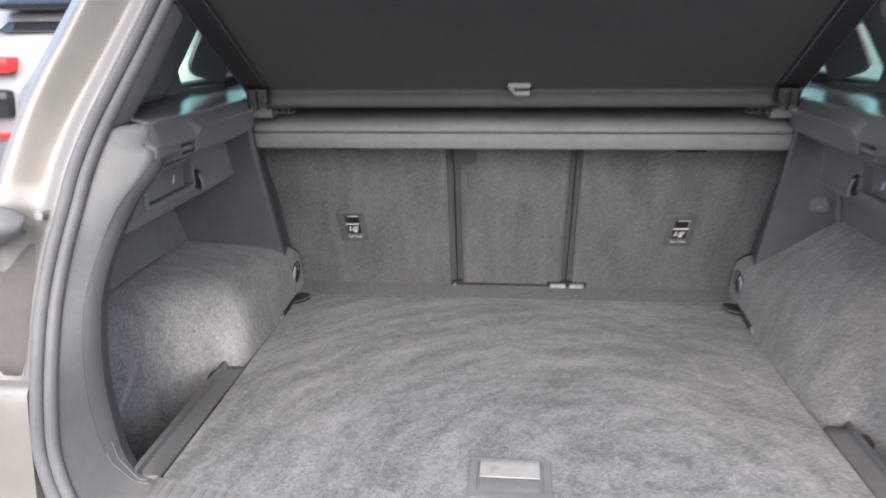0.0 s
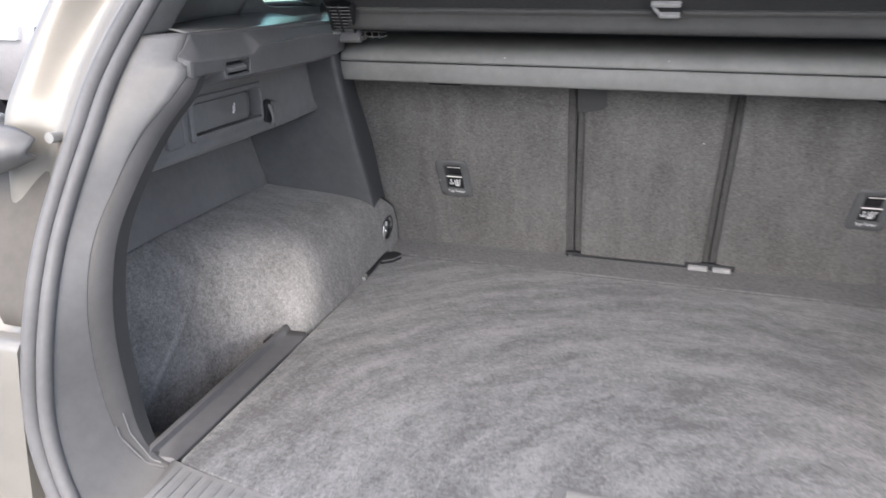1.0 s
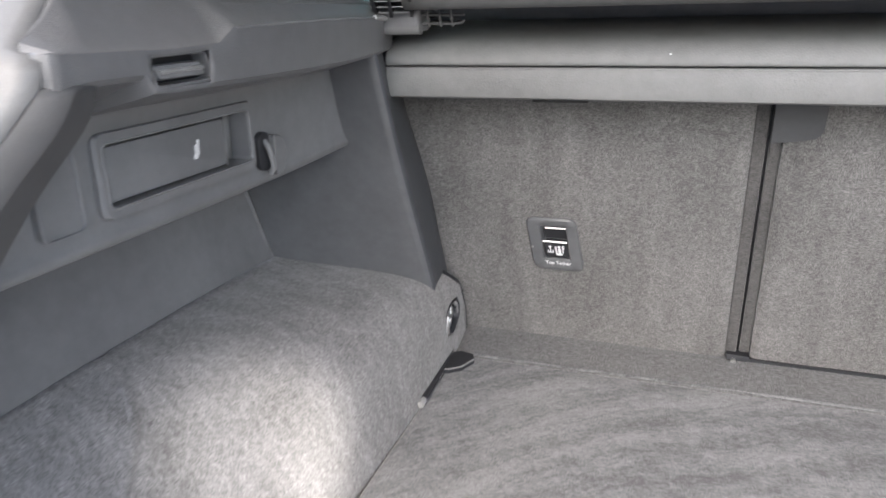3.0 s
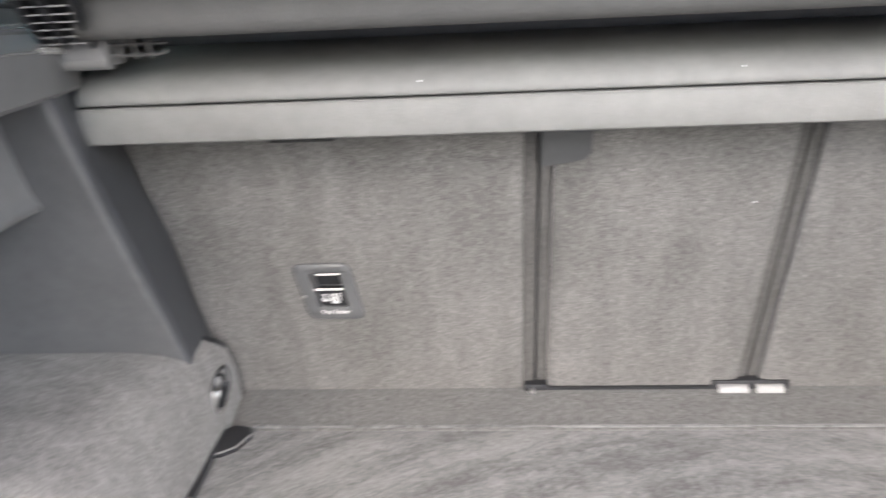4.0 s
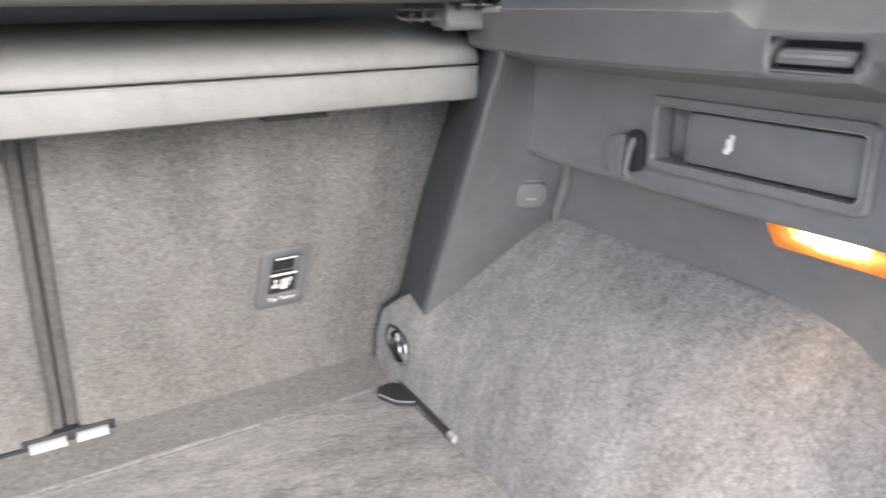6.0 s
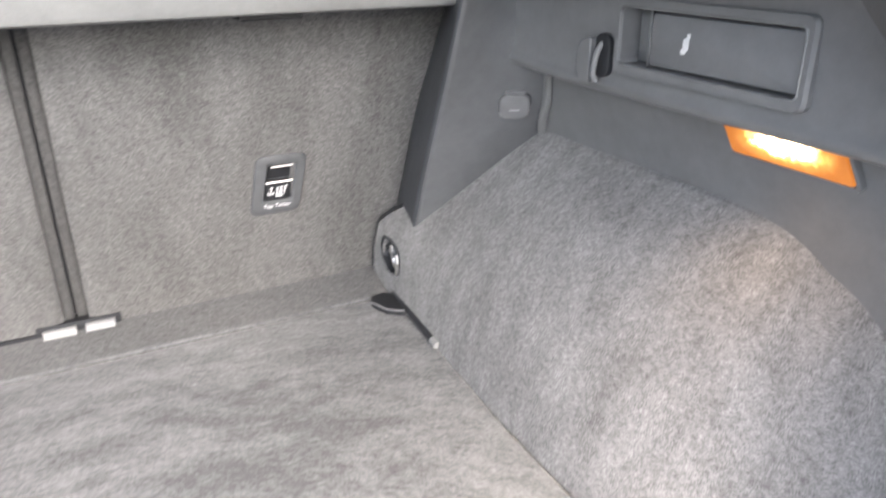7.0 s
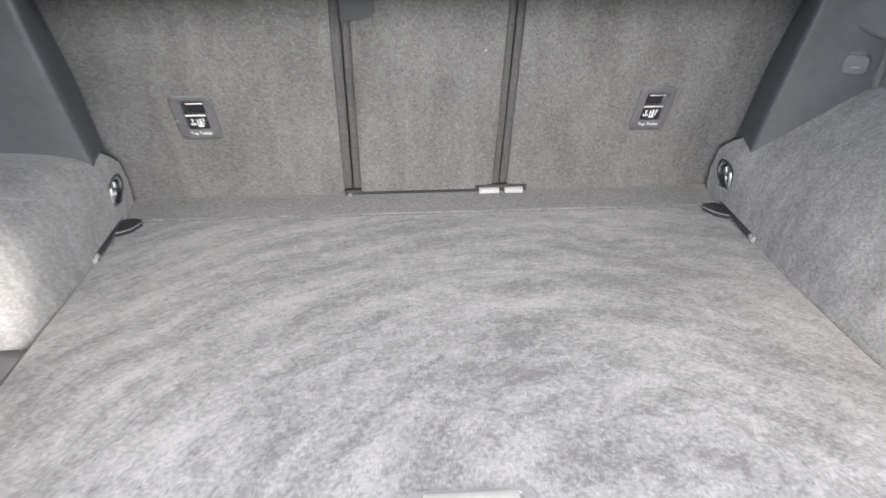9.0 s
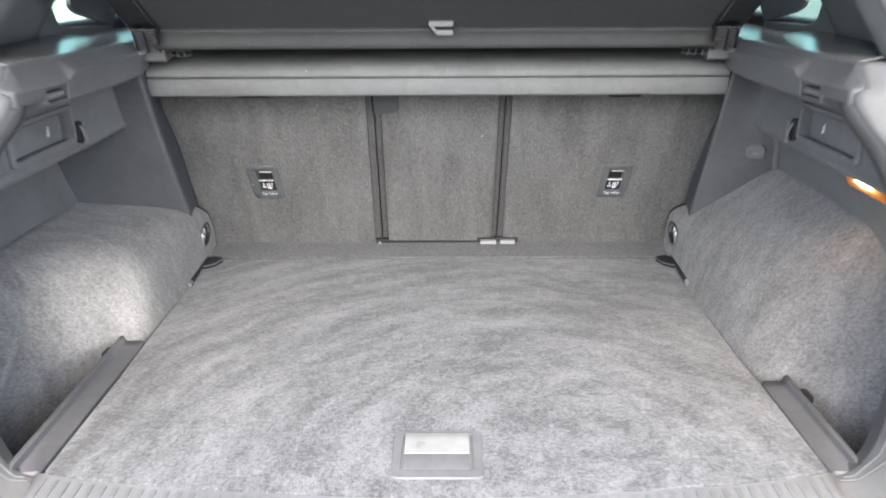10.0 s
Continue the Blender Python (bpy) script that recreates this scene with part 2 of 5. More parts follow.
def cr(P, n):
    """Catmull-Rom resampling of rows P (m, ...) to n rows."""
    P = np.asarray(P, float)
    m = len(P)
    out = []
    for u in np.linspace(0, m - 1, n):
        i = min(int(u), m - 2)
        f = u - i
        p1, p2 = P[i], P[i + 1]
        p0 = P[i - 1] if i else 2 * p1 - p2
        p3 = P[i + 2] if i + 2 < m else 2 * p2 - p1
        out.append(0.5 * (2 * p1 + (p2 - p0) * f + (2 * p0 - 5 * p1 + 4 * p2 - p3) * f * f + (3 * p1 - p0 - 3 * p2 + p3) * f ** 3))
    return np.array(out)


def straight(sections, step):
    """Sections joined by straight lines, cut about every step metres."""
    A = np.array(sections, float)
    out = [A[0]]
    for a, b in zip(A, A[1:]):
        n = max(1, int(round(np.abs(b - a).max() / step)))
        out += [a + (b - a) * (k + 1) / n for k in range(n)]
    return out


def grid(P, closed=False):
    bm = bmesh.new()
    V = [[bm.verts.new(p) for p in row] for row in P]
    for i in range(len(V) - 1):
        n = len(V[i])
        for j in range(n if closed else n - 1):
            k = (j + 1) % n
            bm.faces.new((V[i][j], V[i][k], V[i + 1][k], V[i + 1][j]))
    return bm


def cut(bm, inside):
    """Takes out the faces whose middle lies inside."""
    bmesh.ops.delete(bm, geom=[f for f in bm.faces if inside(f.calc_center_median())], context='FACES')
    return bm


def loft(sections, nu, nv):
    a = np.array([cr(s, nv) for s in sections])
    return grid(cr(a, nu))


def box(x0, x1, y0, y1, z0, z1, r=0.0, seg=2, bm=None):
    bm = bm or bmesh.new()
    v = bmesh.ops.create_cube(bm, size=1, matrix=Matrix.Translation(((x0 + x1) / 2, (y0 + y1) / 2, (z0 + z1) / 2)) @ Matrix.Diagonal((abs(x1 - x0), abs(y1 - y0), abs(z1 - z0), 1)))["verts"]
    if r:
        bmesh.ops.bevel(bm, geom=list({e for a in v for e in a.link_edges}), offset=r, segments=seg, affect='EDGES', profile=0.6)
    return bm


def rounded(w, h, r, n=6):
    pts = []
    for cx, cy, a0 in ((w / 2 - r, h / 2 - r, 0), (-w / 2 + r, h / 2 - r, 90), (-w / 2 + r, -h / 2 + r, 180), (w / 2 - r, -h / 2 + r, 270)):
        for k in range(n + 1):
            a = radians(a0 + 90 * k / n)
            pts.append((cx + r * math.cos(a), cy + r * math.sin(a)))
    return pts


def plate(M, w, h, r, d0, d1, edge=0.0, bm=None, cx=0.0, cy=0.0, shear=0.0):
    """A rounded plate in the frame M (right, up, out), from depth d0 to d1, its front edge rounded."""
    bm = bm or bmesh.new()
    rows = [(1.0, d0), (1.0, d1 - edge)]
    if edge:
        rows += [(None, d1 - 0.3 * edge, 0.3 * edge), (None, d1, edge)]
    pts = rounded(w, h, r)
    rings = []
    for row in rows:
        ins = row[2] if len(row) == 3 else 0.0
        kx, ky = (w - 2 * ins) / w, (h - 2 * ins) / h
        rings.append([bm.verts.new(M @ Vector((cx + x * kx + shear * y * ky, cy + y * ky, row[1]))) for x, y in pts])
    n = len(pts)
    for a, b in zip(rings, rings[1:]):
        for j in range(n):
            bm.faces.new((a[j], a[(j + 1) % n], b[(j + 1) % n], b[j]))
    bm.faces.new(rings[-1])
    bm.faces.new(rings[0][::-1])
    return bm


def ring_plate(M, w, h, r, wi, hi, ri, d0, d1, edge=0.001, cx=0.0, cy=0.0, ix=0.0, iy=0.0, floor=None, shear=0.0):
    """A rounded frame with an opening (wi x hi, shifted by ix, iy), with an optional floor at depth floor."""
    bm = bmesh.new()
    o, i = rounded(w, h, r), rounded(wi, hi, ri)
    n = len(o)

    def row(pts, d, k=1.0, dx=0.0, dy=0.0):
        return [bm.verts.new(M @ Vector((cx + dx + x * k + shear * y * k, cy + dy + y * k, d))) for x, y in pts]
    rows = [row(o, d0), row(o, d1 - edge), row(o, d1, 1 - 2 * edge / w), row(i, d1, 1 + 2 * edge / wi, ix, iy), row(i, d1 - edge, 1, ix, iy), row(i, d0 if floor is None else floor, 1, ix, iy)]
    for a, b in zip(rows, rows[1:]):
        for j in range(n):
            bm.faces.new((a[j], a[(j + 1) % n], b[(j + 1) % n], b[j]))
    if floor is not None:
        bm.faces.new(rows[-1][::-1])
    else:
        for j in range(n):
            bm.faces.new((rows[-1][j], rows[-1][(j + 1) % n], rows[0][(j + 1) % n], rows[0][j]))
    return bm


def tube(points, r, n=10, smooth=0, bm=None, flat=1.0):
    P = np.array(points, float)
    if smooth:
        P = cr(P, smooth)
    bm = bm or bmesh.new()
    rings, side = [], None
    for k, p in enumerate(P):
        t = Vector(P[min(k + 1, len(P) - 1)] - P[max(k - 1, 0)]).normalized()
        if side is None:
            side = t.orthogonal().normalized()
        side = (side - t * side.dot(t)).normalized()
        up = t.cross(side)
        rings.append([bm.verts.new(Vector(p) + side * (r * math.cos(2 * math.pi * j / n)) + up * (r * flat * math.sin(2 * math.pi * j / n))) for j in range(n)])
    for a, b in zip(rings, rings[1:]):
        for j in range(n):
            bm.faces.new((a[j], a[(j + 1) % n], b[(j + 1) % n], b[j]))
    bm.faces.new(rings[0][::-1])
    bm.faces.new(rings[-1])
    return bm


def prism_x(profile, x0, x1, cuts=1):
    """A closed (y, z) profile drawn out along x."""
    return_rows = [[(x, y, z) for y, z in profile] for x in np.linspace(x0, x1, cuts + 1)]
    bm = grid(return_rows, closed=True)
    bm.verts.ensure_lookup_table()
    n = len(profile)
    bm.faces.new([bm.verts[j] for j in range(n)])
    bm.faces.new([bm.verts[cuts * n + j] for j in range(n)][::-1])
    return bm


def slab(poly, axis, a, b):
    """A flat polygon given in the two other axes, drawn out along axis from a to b."""
    def at(p, d):
        return {'x': (d, p[0], p[1]), 'y': (p[0], d, p[1]), 'z': (p[0], p[1], d)}[axis]
    bm = grid([[at(p, a) for p in poly], [at(p, b) for p in poly]], closed=True)
    bm.verts.ensure_lookup_table()
    n = len(poly)
    bm.faces.new([bm.verts[j] for j in range(n)])
    bm.faces.new([bm.verts[n + j] for j in range(n)][::-1])
    return bm


def frame_of(o, right, up):
    r, u = Vector(right).normalized(), Vector(up).normalized()
    n = r.cross(u)
    M = Matrix((r, u, n)).transposed().to_4x4()
    M.translation = Vector(o)
    return M


def side_frame(s, x, y, z, lean=0.0):
    """The frame of a wall panel on side s (-1 or 1), as seen from inside the boot; lean tips it about its length."""
    return frame_of((s * x, y, z), (0, -s, 0), (s * lean, 0, 1))


# ---- ground and surroundings ----
ASPHALT = mat("asphalt", (0.05, 0.05, 0.052), 0.9)
t_, b_, L_ = nodes(ASPHALT)
g_ = place_vec(t_)
L_.new(ramp(t_, maths(t_, 'ADD', maths(t_, 'MULTIPLY', noise_node(t_, 120, 3, 0.7, g_), 0.6), maths(t_, 'MULTIPLY', noise_node(t_, 0.6, 4, 0.6, g_), 0.4)),
            [(0.35, (0.14, 0.14, 0.14)), (0.65, (0.24, 0.24, 0.235))]), b_.inputs["Base Color"])
bump(t_, noise_node(t_, 300, 2, 0.6, g_), 0.5, 0.004)
structure("ground", slab([(-150, -150), (150, -150), (150, 150), (-150, 150)], 'z', -0.80, -0.72), ASPHALT, "worn pale grey asphalt of a car park", smooth=False, category="ground")

# An unseen wall, added behind the car to block low sky light.
PLASTER = mat("grey_plaster", (0.22, 0.22, 0.215), 0.9)
t_, b_, L_ = nodes(PLASTER)
L_.new(ramp(t_, noise_node(t_, 1.2, 5, 0.6, place_vec(t_)), [(0.35, (0.15, 0.15, 0.148)), (0.65, (0.25, 0.25, 0.245))]), b_.inputs["Base Color"])
structure("unseen_wall_behind", box(-40, 40, -12.3, -12, -0.72, 1.9), PLASTER, "plain grey plaster wall, unseen, added to block low light", smooth=False, category="wall")

# ---- boot floor ----
SILL = [(-0.530, 0.034), (-0.42, 0.010), (-0.25, -0.009), (0.0, -0.022), (0.25, -0.009), (0.42, 0.010), (0.530, 0.034)]
edge = cr(SILL, 41)
inner = [p for p in edge if -0.490 < p[0] < 0.495]
outline = [(-0.490, 0.027)] + [tuple(p) for p in inner] + [(0.4965, 0.027), (0.4935, 0.22), (0.489, 0.30), (0.489, 0.45), (0.497, 0.60), (0.499, 0.745), (-0.499, 0.745), (-0.497, 0.60), (-0.495, 0.45), (-0.494, 0.36), (-0.491, 0.25)]
floor_board = structure("floor", slab(outline, 'z', -0.020, 0.0), FLOOR, "grey brushed felt carpet over the boot floor board", bevel=0.004, category="floor")
structure("floor_flap", loft([[(x, 0.742, -0.002), (x, 0.748, 0.0010), (x, 0.760, 0.0012), (x, 0.79, 0.006), (x, 0.812, 0.010), (x, 0.835, 0.010)] for x in (-0.51, -0.2, 0.2, 0.51)], 24, 16), FLAPM,
          "narrow carpeted flap between boot floor and seats", solid=0.004, category="floor")
structure("under_floor", box(-0.74, 0.74, -0.05, 0.86, -0.20, -0.14), DARK, "dark tray beneath the boot floor", smooth=False, category="floor")


def floor_handle(parent):
    M = frame_of((0.0055, 0.060, 0), (1, 0, 0), (0, 1, 0))
    T = part("handle", ring_plate(M, 0.117, 0.097, 0.009, 0.092, 0.074, 0.004, -0.006, 0.0026, 0.0012, iy=0.004, floor=0.0006), BEZEL, parent, "satin grey plastic pull handle")
    prof = [(0.1005, -0.003), (0.1025, 0.0040), (0.0995, 0.0056), (0.085, 0.0050), (0.062, 0.0022), (0.061, -0.003)]
    # The sky's reflection on the lip is put into its pale colour.
    part("grip", prism_x(prof, -0.0375, 0.0475, 6), PALE, T, "grey lifting lip made pale for its sky gleam", bevel=0.0008)
    part("step", box(-0.036, 0.047, 0.030, 0.0600, -0.0035, 0.0016, 0.0008), BEZEL, T)


floor_handle(floor_board)
part("edge_welt", tube([(x, 0.7475, 0.0 + 0.0006 * math.sin(37 * x) * math.sin(11 * x)) for x in np.linspace(-0.495, 0.495, 80)], 0.0036, 8), FLOOR, floor_board, "rolled front edge")

# ---- sill ----


def sill():
    T = thing("sill_trim", (0, -0.05, 0), "grey ribbed plastic sill along the boot opening", "sill trim")
    rows = []
    run = [(-0.497, 0.026)] + [tuple(p) for p in edge if abs(p[0]) < 0.49] + [(0.497, 0.026)]
    for dy, dz in ((0.004, -0.012), (0.0, -0.003), (-0.003, 0.0), (-0.075, -0.002), (-0.092, -0.008), (-0.100, -0.03), (-0.104, -0.09)):
        rows.append([(x * (1 + 0.35 * dy), y + dy, dz) for x, y in run])
    part("cover", grid(rows), SATIN, T, solid=0.003)
    me = None
    for k in range(61):
        x = -0.48 + 0.016 * k
        y = float(np.interp(x, edge[:, 0], edge[:, 1]))
        if me is None:
            ob = part("rib", box(-0.0045, 0.0045, -0.072, -0.008, -0.002, 0.0022, 0.0016, 2), SATIN, None)
            me = ob.data
        else:
            ob = new("rib", me)
        ob.parent = T
        ob.location = Vector((x, y, 0)) - ORIGIN[T]


# ---- carpeted wheel-arch liners ----
LEFT_LINER = [
    (0.83, [(-0.508, -0.03), (-0.506, 0.04), (-0.508, 0.085), (-0.515, 0.106), (-0.535, 0.115)]),
    (0.76, [(-0.502, -0.03), (-0.502, 0.05), (-0.505, 0.092), (-0.518, 0.116), (-0.545, 0.124)]),
    (0.70, [(-0.499, -0.03), (-0.501, 0.06), (-0.507, 0.102), (-0.525, 0.126), (-0.58, 0.142)]),
    (0.63, [(-0.497, -0.03), (-0.505, 0.06), (-0.517, 0.110), (-0.56, 0.142), (-0.70, 0.166)]),
    (0.54, [(-0.496, -0.03), (-0.510, 0.06), (-0.526, 0.110), (-0.575, 0.146), (-0.70, 0.169)]),
    (0.45, [(-0.496, -0.03), (-0.518, 0.055), (-0.540, 0.105), (-0.593, 0.147), (-0.70, 0.170)]),
    (0.392, [(-0.499, -0.03), (-0.526, 0.05), (-0.558, 0.100), (-0.610, 0.143), (-0.70, 0.170)]),
    (0.365, [(-0.512, -0.03), (-0.548, 0.047), (-0.583, 0.098), (-0.628, 0.141), (-0.70, 0.170)]),
    (0.342, [(-0.550, -0.03), (-0.582, 0.045), (-0.606, 0.095), (-0.642, 0.139), (-0.70, 0.170)]),
    (0.305, [(-0.598, -0.03), (-0.614, 0.040), (-0.629, 0.090), (-0.655, 0.136), (-0.70, 0.170)]),
    (0.25, [(-0.630, -0.03), (-0.638, 0.035), (-0.649, 0.085), (-0.668, 0.133), (-0.70, 0.169)]),
    (0.18, [(-0.665, -0.03), (-0.672, 0.030), (-0.682, 0.080), (-0.690, 0.130), (-0.70, 0.168)]),
    (0.08, [(-0.680, -0.03), (-0.686, 0.030), (-0.692, 0.080), (-0.697, 0.130), (-0.702, 0.167)]),
    (-0.01, [(-0.685, -0.03), (-0.690, 0.030), (-0.695, 0.080), (-0.70, 0.130), (-0.705, 0.166)]),
]
RIGHT_LINER = [
    (0.83, [(0.508, -0.03), (0.506, 0.04), (0.508, 0.085), (0.515, 0.106), (0.535, 0.115)]),
    (0.76, [(0.502, -0.03), (0.502, 0.05), (0.505, 0.092), (0.518, 0.114), (0.545, 0.122)]),
    (0.70, [(0.499, -0.03), (0.502, 0.06), (0.510, 0.100), (0.530, 0.125), (0.57, 0.155)]),
    (0.63, [(0.496, -0.03), (0.508, 0.06), (0.530, 0.115), (0.580, 0.178), (0.637, 0.236)]),
    (0.54, [(0.492, -0.03), (0.508, 0.06), (0.536, 0.125), (0.588, 0.190), (0.640, 0.236)]),
    (0.45, [(0.489, -0.03), (0.510, 0.06), (0.542, 0.130), (0.592, 0.194), (0.640, 0.235)]),
    (0.36, [(0.488, -0.03), (0.517, 0.06), (0.556, 0.130), (0.603, 0.194), (0.640, 0.235)]),
    (0.30, [(0.493, -0.03), (0.531, 0.055), (0.577, 0.125), (0.616, 0.188), (0.643, 0.233)]),
    (0.272, [(0.500, -0.03), (0.541, 0.050), (0.587, 0.120), (0.623, 0.182), (0.645, 0.226)]),
    (0.248, [(0.518, -0.03), (0.560, 0.048), (0.600, 0.112), (0.629, 0.166), (0.648, 0.211)]),
    (0.225, [(0.546, -0.03), (0.580, 0.045), (0.608, 0.100), (0.632, 0.150), (0.650, 0.195)]),
    (0.18, [(0.580, -0.03), (0.604, 0.035), (0.626, 0.080), (0.645, 0.120), (0.660, 0.160)]),
    (0.10, [(0.640, -0.03), (0.650, 0.025), (0.660, 0.060), (0.670, 0.095), (0.680, 0.130)]),
    (-0.01, [(0.670, -0.03), (0.676, 0.020), (0.682, 0.050), (0.688, 0.080), (0.692, 0.110)]),
]


def liner(parent, rows):
    bm = loft([[(prof[0][0], y, -0.16)] + [(x, y, z) for x, z in prof] for y, prof in rows], 180, 44)
    if rows is LEFT_LINER:
        # A pressed fold, its lit crest coloured paler, runs up behind the wheel arch.
        for v in bm.verts:
            v.co.x += 0.0085 * math.exp(-((v.co.y - 0.207 - 0.72 * v.co.z) / 0.008) ** 2) * (1 if v.co.z < 0.15 else 0.4)
        ys = np.array([y for y, _ in rows])[::-1]
        crest = []
        for z in np.linspace(-0.10, 0.150, 20):
            y = 0.207 + 0.72 * z
            xs = np.array([np.interp(z, [q[1] for q in p], [q[0] for q in p]) for _, p in rows])[::-1]
            crest.append((float(np.interp(y, ys, xs)) + 0.0042, y, z))
        part("fold_crest", tube(cr(crest, 40), 0.0052, 10), CRESTM, parent, "fold line with its lit crest coloured pale")
    # The liner's front edge is rounded off short of the seat backs, with a dark gap behind it.
    zs, yb = (-0.02, 0.02, 0.05, 0.09, 0.118, 0.135), (0.806, 0.800, 0.795, 0.778, 0.745, 0.722)
    cut(bm, lambda c: c.y > float(np.interp(c.z, zs, yb)) or ((c.y - 0.7375) / 0.026) ** 2 + ((c.z - 0.0565) / 0.022) ** 2 < 1)
    sx = 1 if rows is RIGHT_LINER else -1
    ys, tall = np.array([q[0] for q in rows])[::-1], np.linspace(-0.01, 0.117, 24)
    run = []
    for z in tall:
        y = float(np.interp(z, zs, yb))
        run.append((sx * float(np.interp(y, ys, np.array([np.interp(z, [q[1] for q in p], [abs(q[0]) for q in p]) for _, p in rows])[::-1])), y, z))
    part("liner_edge", tube(run, 0.0040, 8), LINER, parent, "rolled carpet edge")
    part("edge_gap", tube([(x + sx * 0.004, y + 0.0075, z) for x, y, z in run], 0.0062, 8), BLACK, parent, "dark gap beside the seat")
    part("carpet_liner", bm, LINER, parent, "grey felt carpet over the wheel arch", solid=0.004)


LIP = [(-0.480, 0.019, -0.010), (-0.521, 0.007, 0.003), (-0.547, 0.0015, 0.036), (-0.559, 0.0, 0.087), (-0.563, 0.0, 0.148), (-0.562, 0.006, 0.21),
       (-0.563, 0.03, 0.268), (-0.560, 0.072, 0.320), (-0.543, 0.107, 0.372), (-0.515, 0.134, 0.4125), (-0.503, 0.1485, 0.434), (-0.5025, 0.1525, 0.4485), (-0.513, 0.151, 0.450), (-0.515, 0.178, 0.480)]
RIM = [(-0.47, -0.090, -0.030), (-0.517, -0.080, -0.014), (-0.552, -0.068, 0.025), (-0.574, -0.054, 0.085), (-0.577, -0.040, 0.150), (-0.578, -0.018, 0.215),
       (-0.581, 0.012, 0.272), (-0.582, 0.048, 0.325), (-0.578, 0.085, 0.380), (-0.575, 0.110, 0.417), (-0.572, 0.126, 0.440), (-0.569, 0.136, 0.453), (-0.567, 0.145, 0.464), (-0.563, 0.156, 0.477)]
SEAL = [(-0.47, -0.090, -0.030), (-0.517, -0.080, -0.014), (-0.552, -0.068, 0.025), (-0.574, -0.054, 0.085), (-0.577, -0.040, 0.150), (-0.578, -0.018, 0.215),
        (-0.581, 0.012, 0.272), (-0.582, 0.048, 0.325), (-0.578, 0.085, 0.380), (-0.574, 0.115, 0.425), (-0.566, 0.148, 0.468), (-0.556, 0.178, 0.505)]
SEAL_UP = SEAL + [(-0.535, 0.228, 0.57), (-0.513, 0.272, 0.634), (-0.49, 0.315, 0.70), (-0.455, 0.37, 0.78), (-0.40, 0.42, 0.86), (-0.30, 0.45, 0.90), (0.0, 0.46, 0.915)]


def mir(s, pts):
    return [(-s * x, y, z) for x, y, z in pts]


def opening_trim(s, parent):
    """The plastic surround from the rubber seal to its hard lip, and the two faces that step back into the boot."""
    L, S = np.array(mir(s, LIP)), np.array(mir(s, RIM))
    one = np.ones((len(L), 1))
    z = L[:, 2]
    # In the upper part a soft fold leaves the lip and climbs across the face.
    part_way = np.interp(z, (0.33, 0.36, 0.40, 0.44, 0.48), (0.94, 0.80, 0.58, 0.48, 0.45))[:, None]
    proud = np.interp(z, (0.33, 0.37, 0.44, 0.48), (0.0, 0.0045, 0.006, 0.004))[:, None]
    fold = (1 - part_way) * S + part_way * L + proud * np.array((-s * 0.35, -0.9, 0.1))
    # The returns into the boot die out under the belt rail and at the sill.
    k = np.interp(z, (-0.01, 0.03, 0.09, 0.21, 0.40, 0.436), (0.35, 0.75, 0.95, 1.0, 0.95, 0.55))[:, None]
    mid = L + np.array((-s * 0.009, 0.028, 0)) * k
    deep = mid + np.array((s * 0.008, 0.030, -0.002)) * k
    back = deep + np.array((s * 0.035, 0.004, 0)) * k
    face = np.stack([S + one * (0, 0.014, 0), S, 0.75 * S + 0.25 * fold, fold, 0.35 * fold + 0.65 * L, L], axis=1)
    part("opening_surround", grid(straight(np.concatenate([cr(face[:10], 60), face[10:]]), 0.008)), SURR, parent, "satin grey plastic surround of the boot opening", solid=0.003, sharp=30)
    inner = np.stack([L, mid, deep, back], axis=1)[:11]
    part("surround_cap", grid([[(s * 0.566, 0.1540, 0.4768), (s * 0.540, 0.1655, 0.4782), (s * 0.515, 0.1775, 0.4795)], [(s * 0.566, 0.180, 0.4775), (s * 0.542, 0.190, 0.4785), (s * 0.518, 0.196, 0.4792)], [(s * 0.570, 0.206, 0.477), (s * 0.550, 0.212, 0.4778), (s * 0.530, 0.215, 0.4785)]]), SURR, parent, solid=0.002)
    # Two thin paler tubes put in the gleams along the lower lip.
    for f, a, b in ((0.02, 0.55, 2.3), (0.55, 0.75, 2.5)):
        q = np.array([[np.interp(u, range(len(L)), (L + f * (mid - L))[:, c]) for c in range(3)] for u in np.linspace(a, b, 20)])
        part("edge_gleam", tube(q + np.array((-s * 0.0008, -0.0008, 0.0006)), 0.0008, 6), SATIN, parent, "thin pale ridge standing for a gleam")
    # The returns' shade is put into a darker copy of the plastic.
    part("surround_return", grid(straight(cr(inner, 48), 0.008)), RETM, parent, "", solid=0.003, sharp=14)


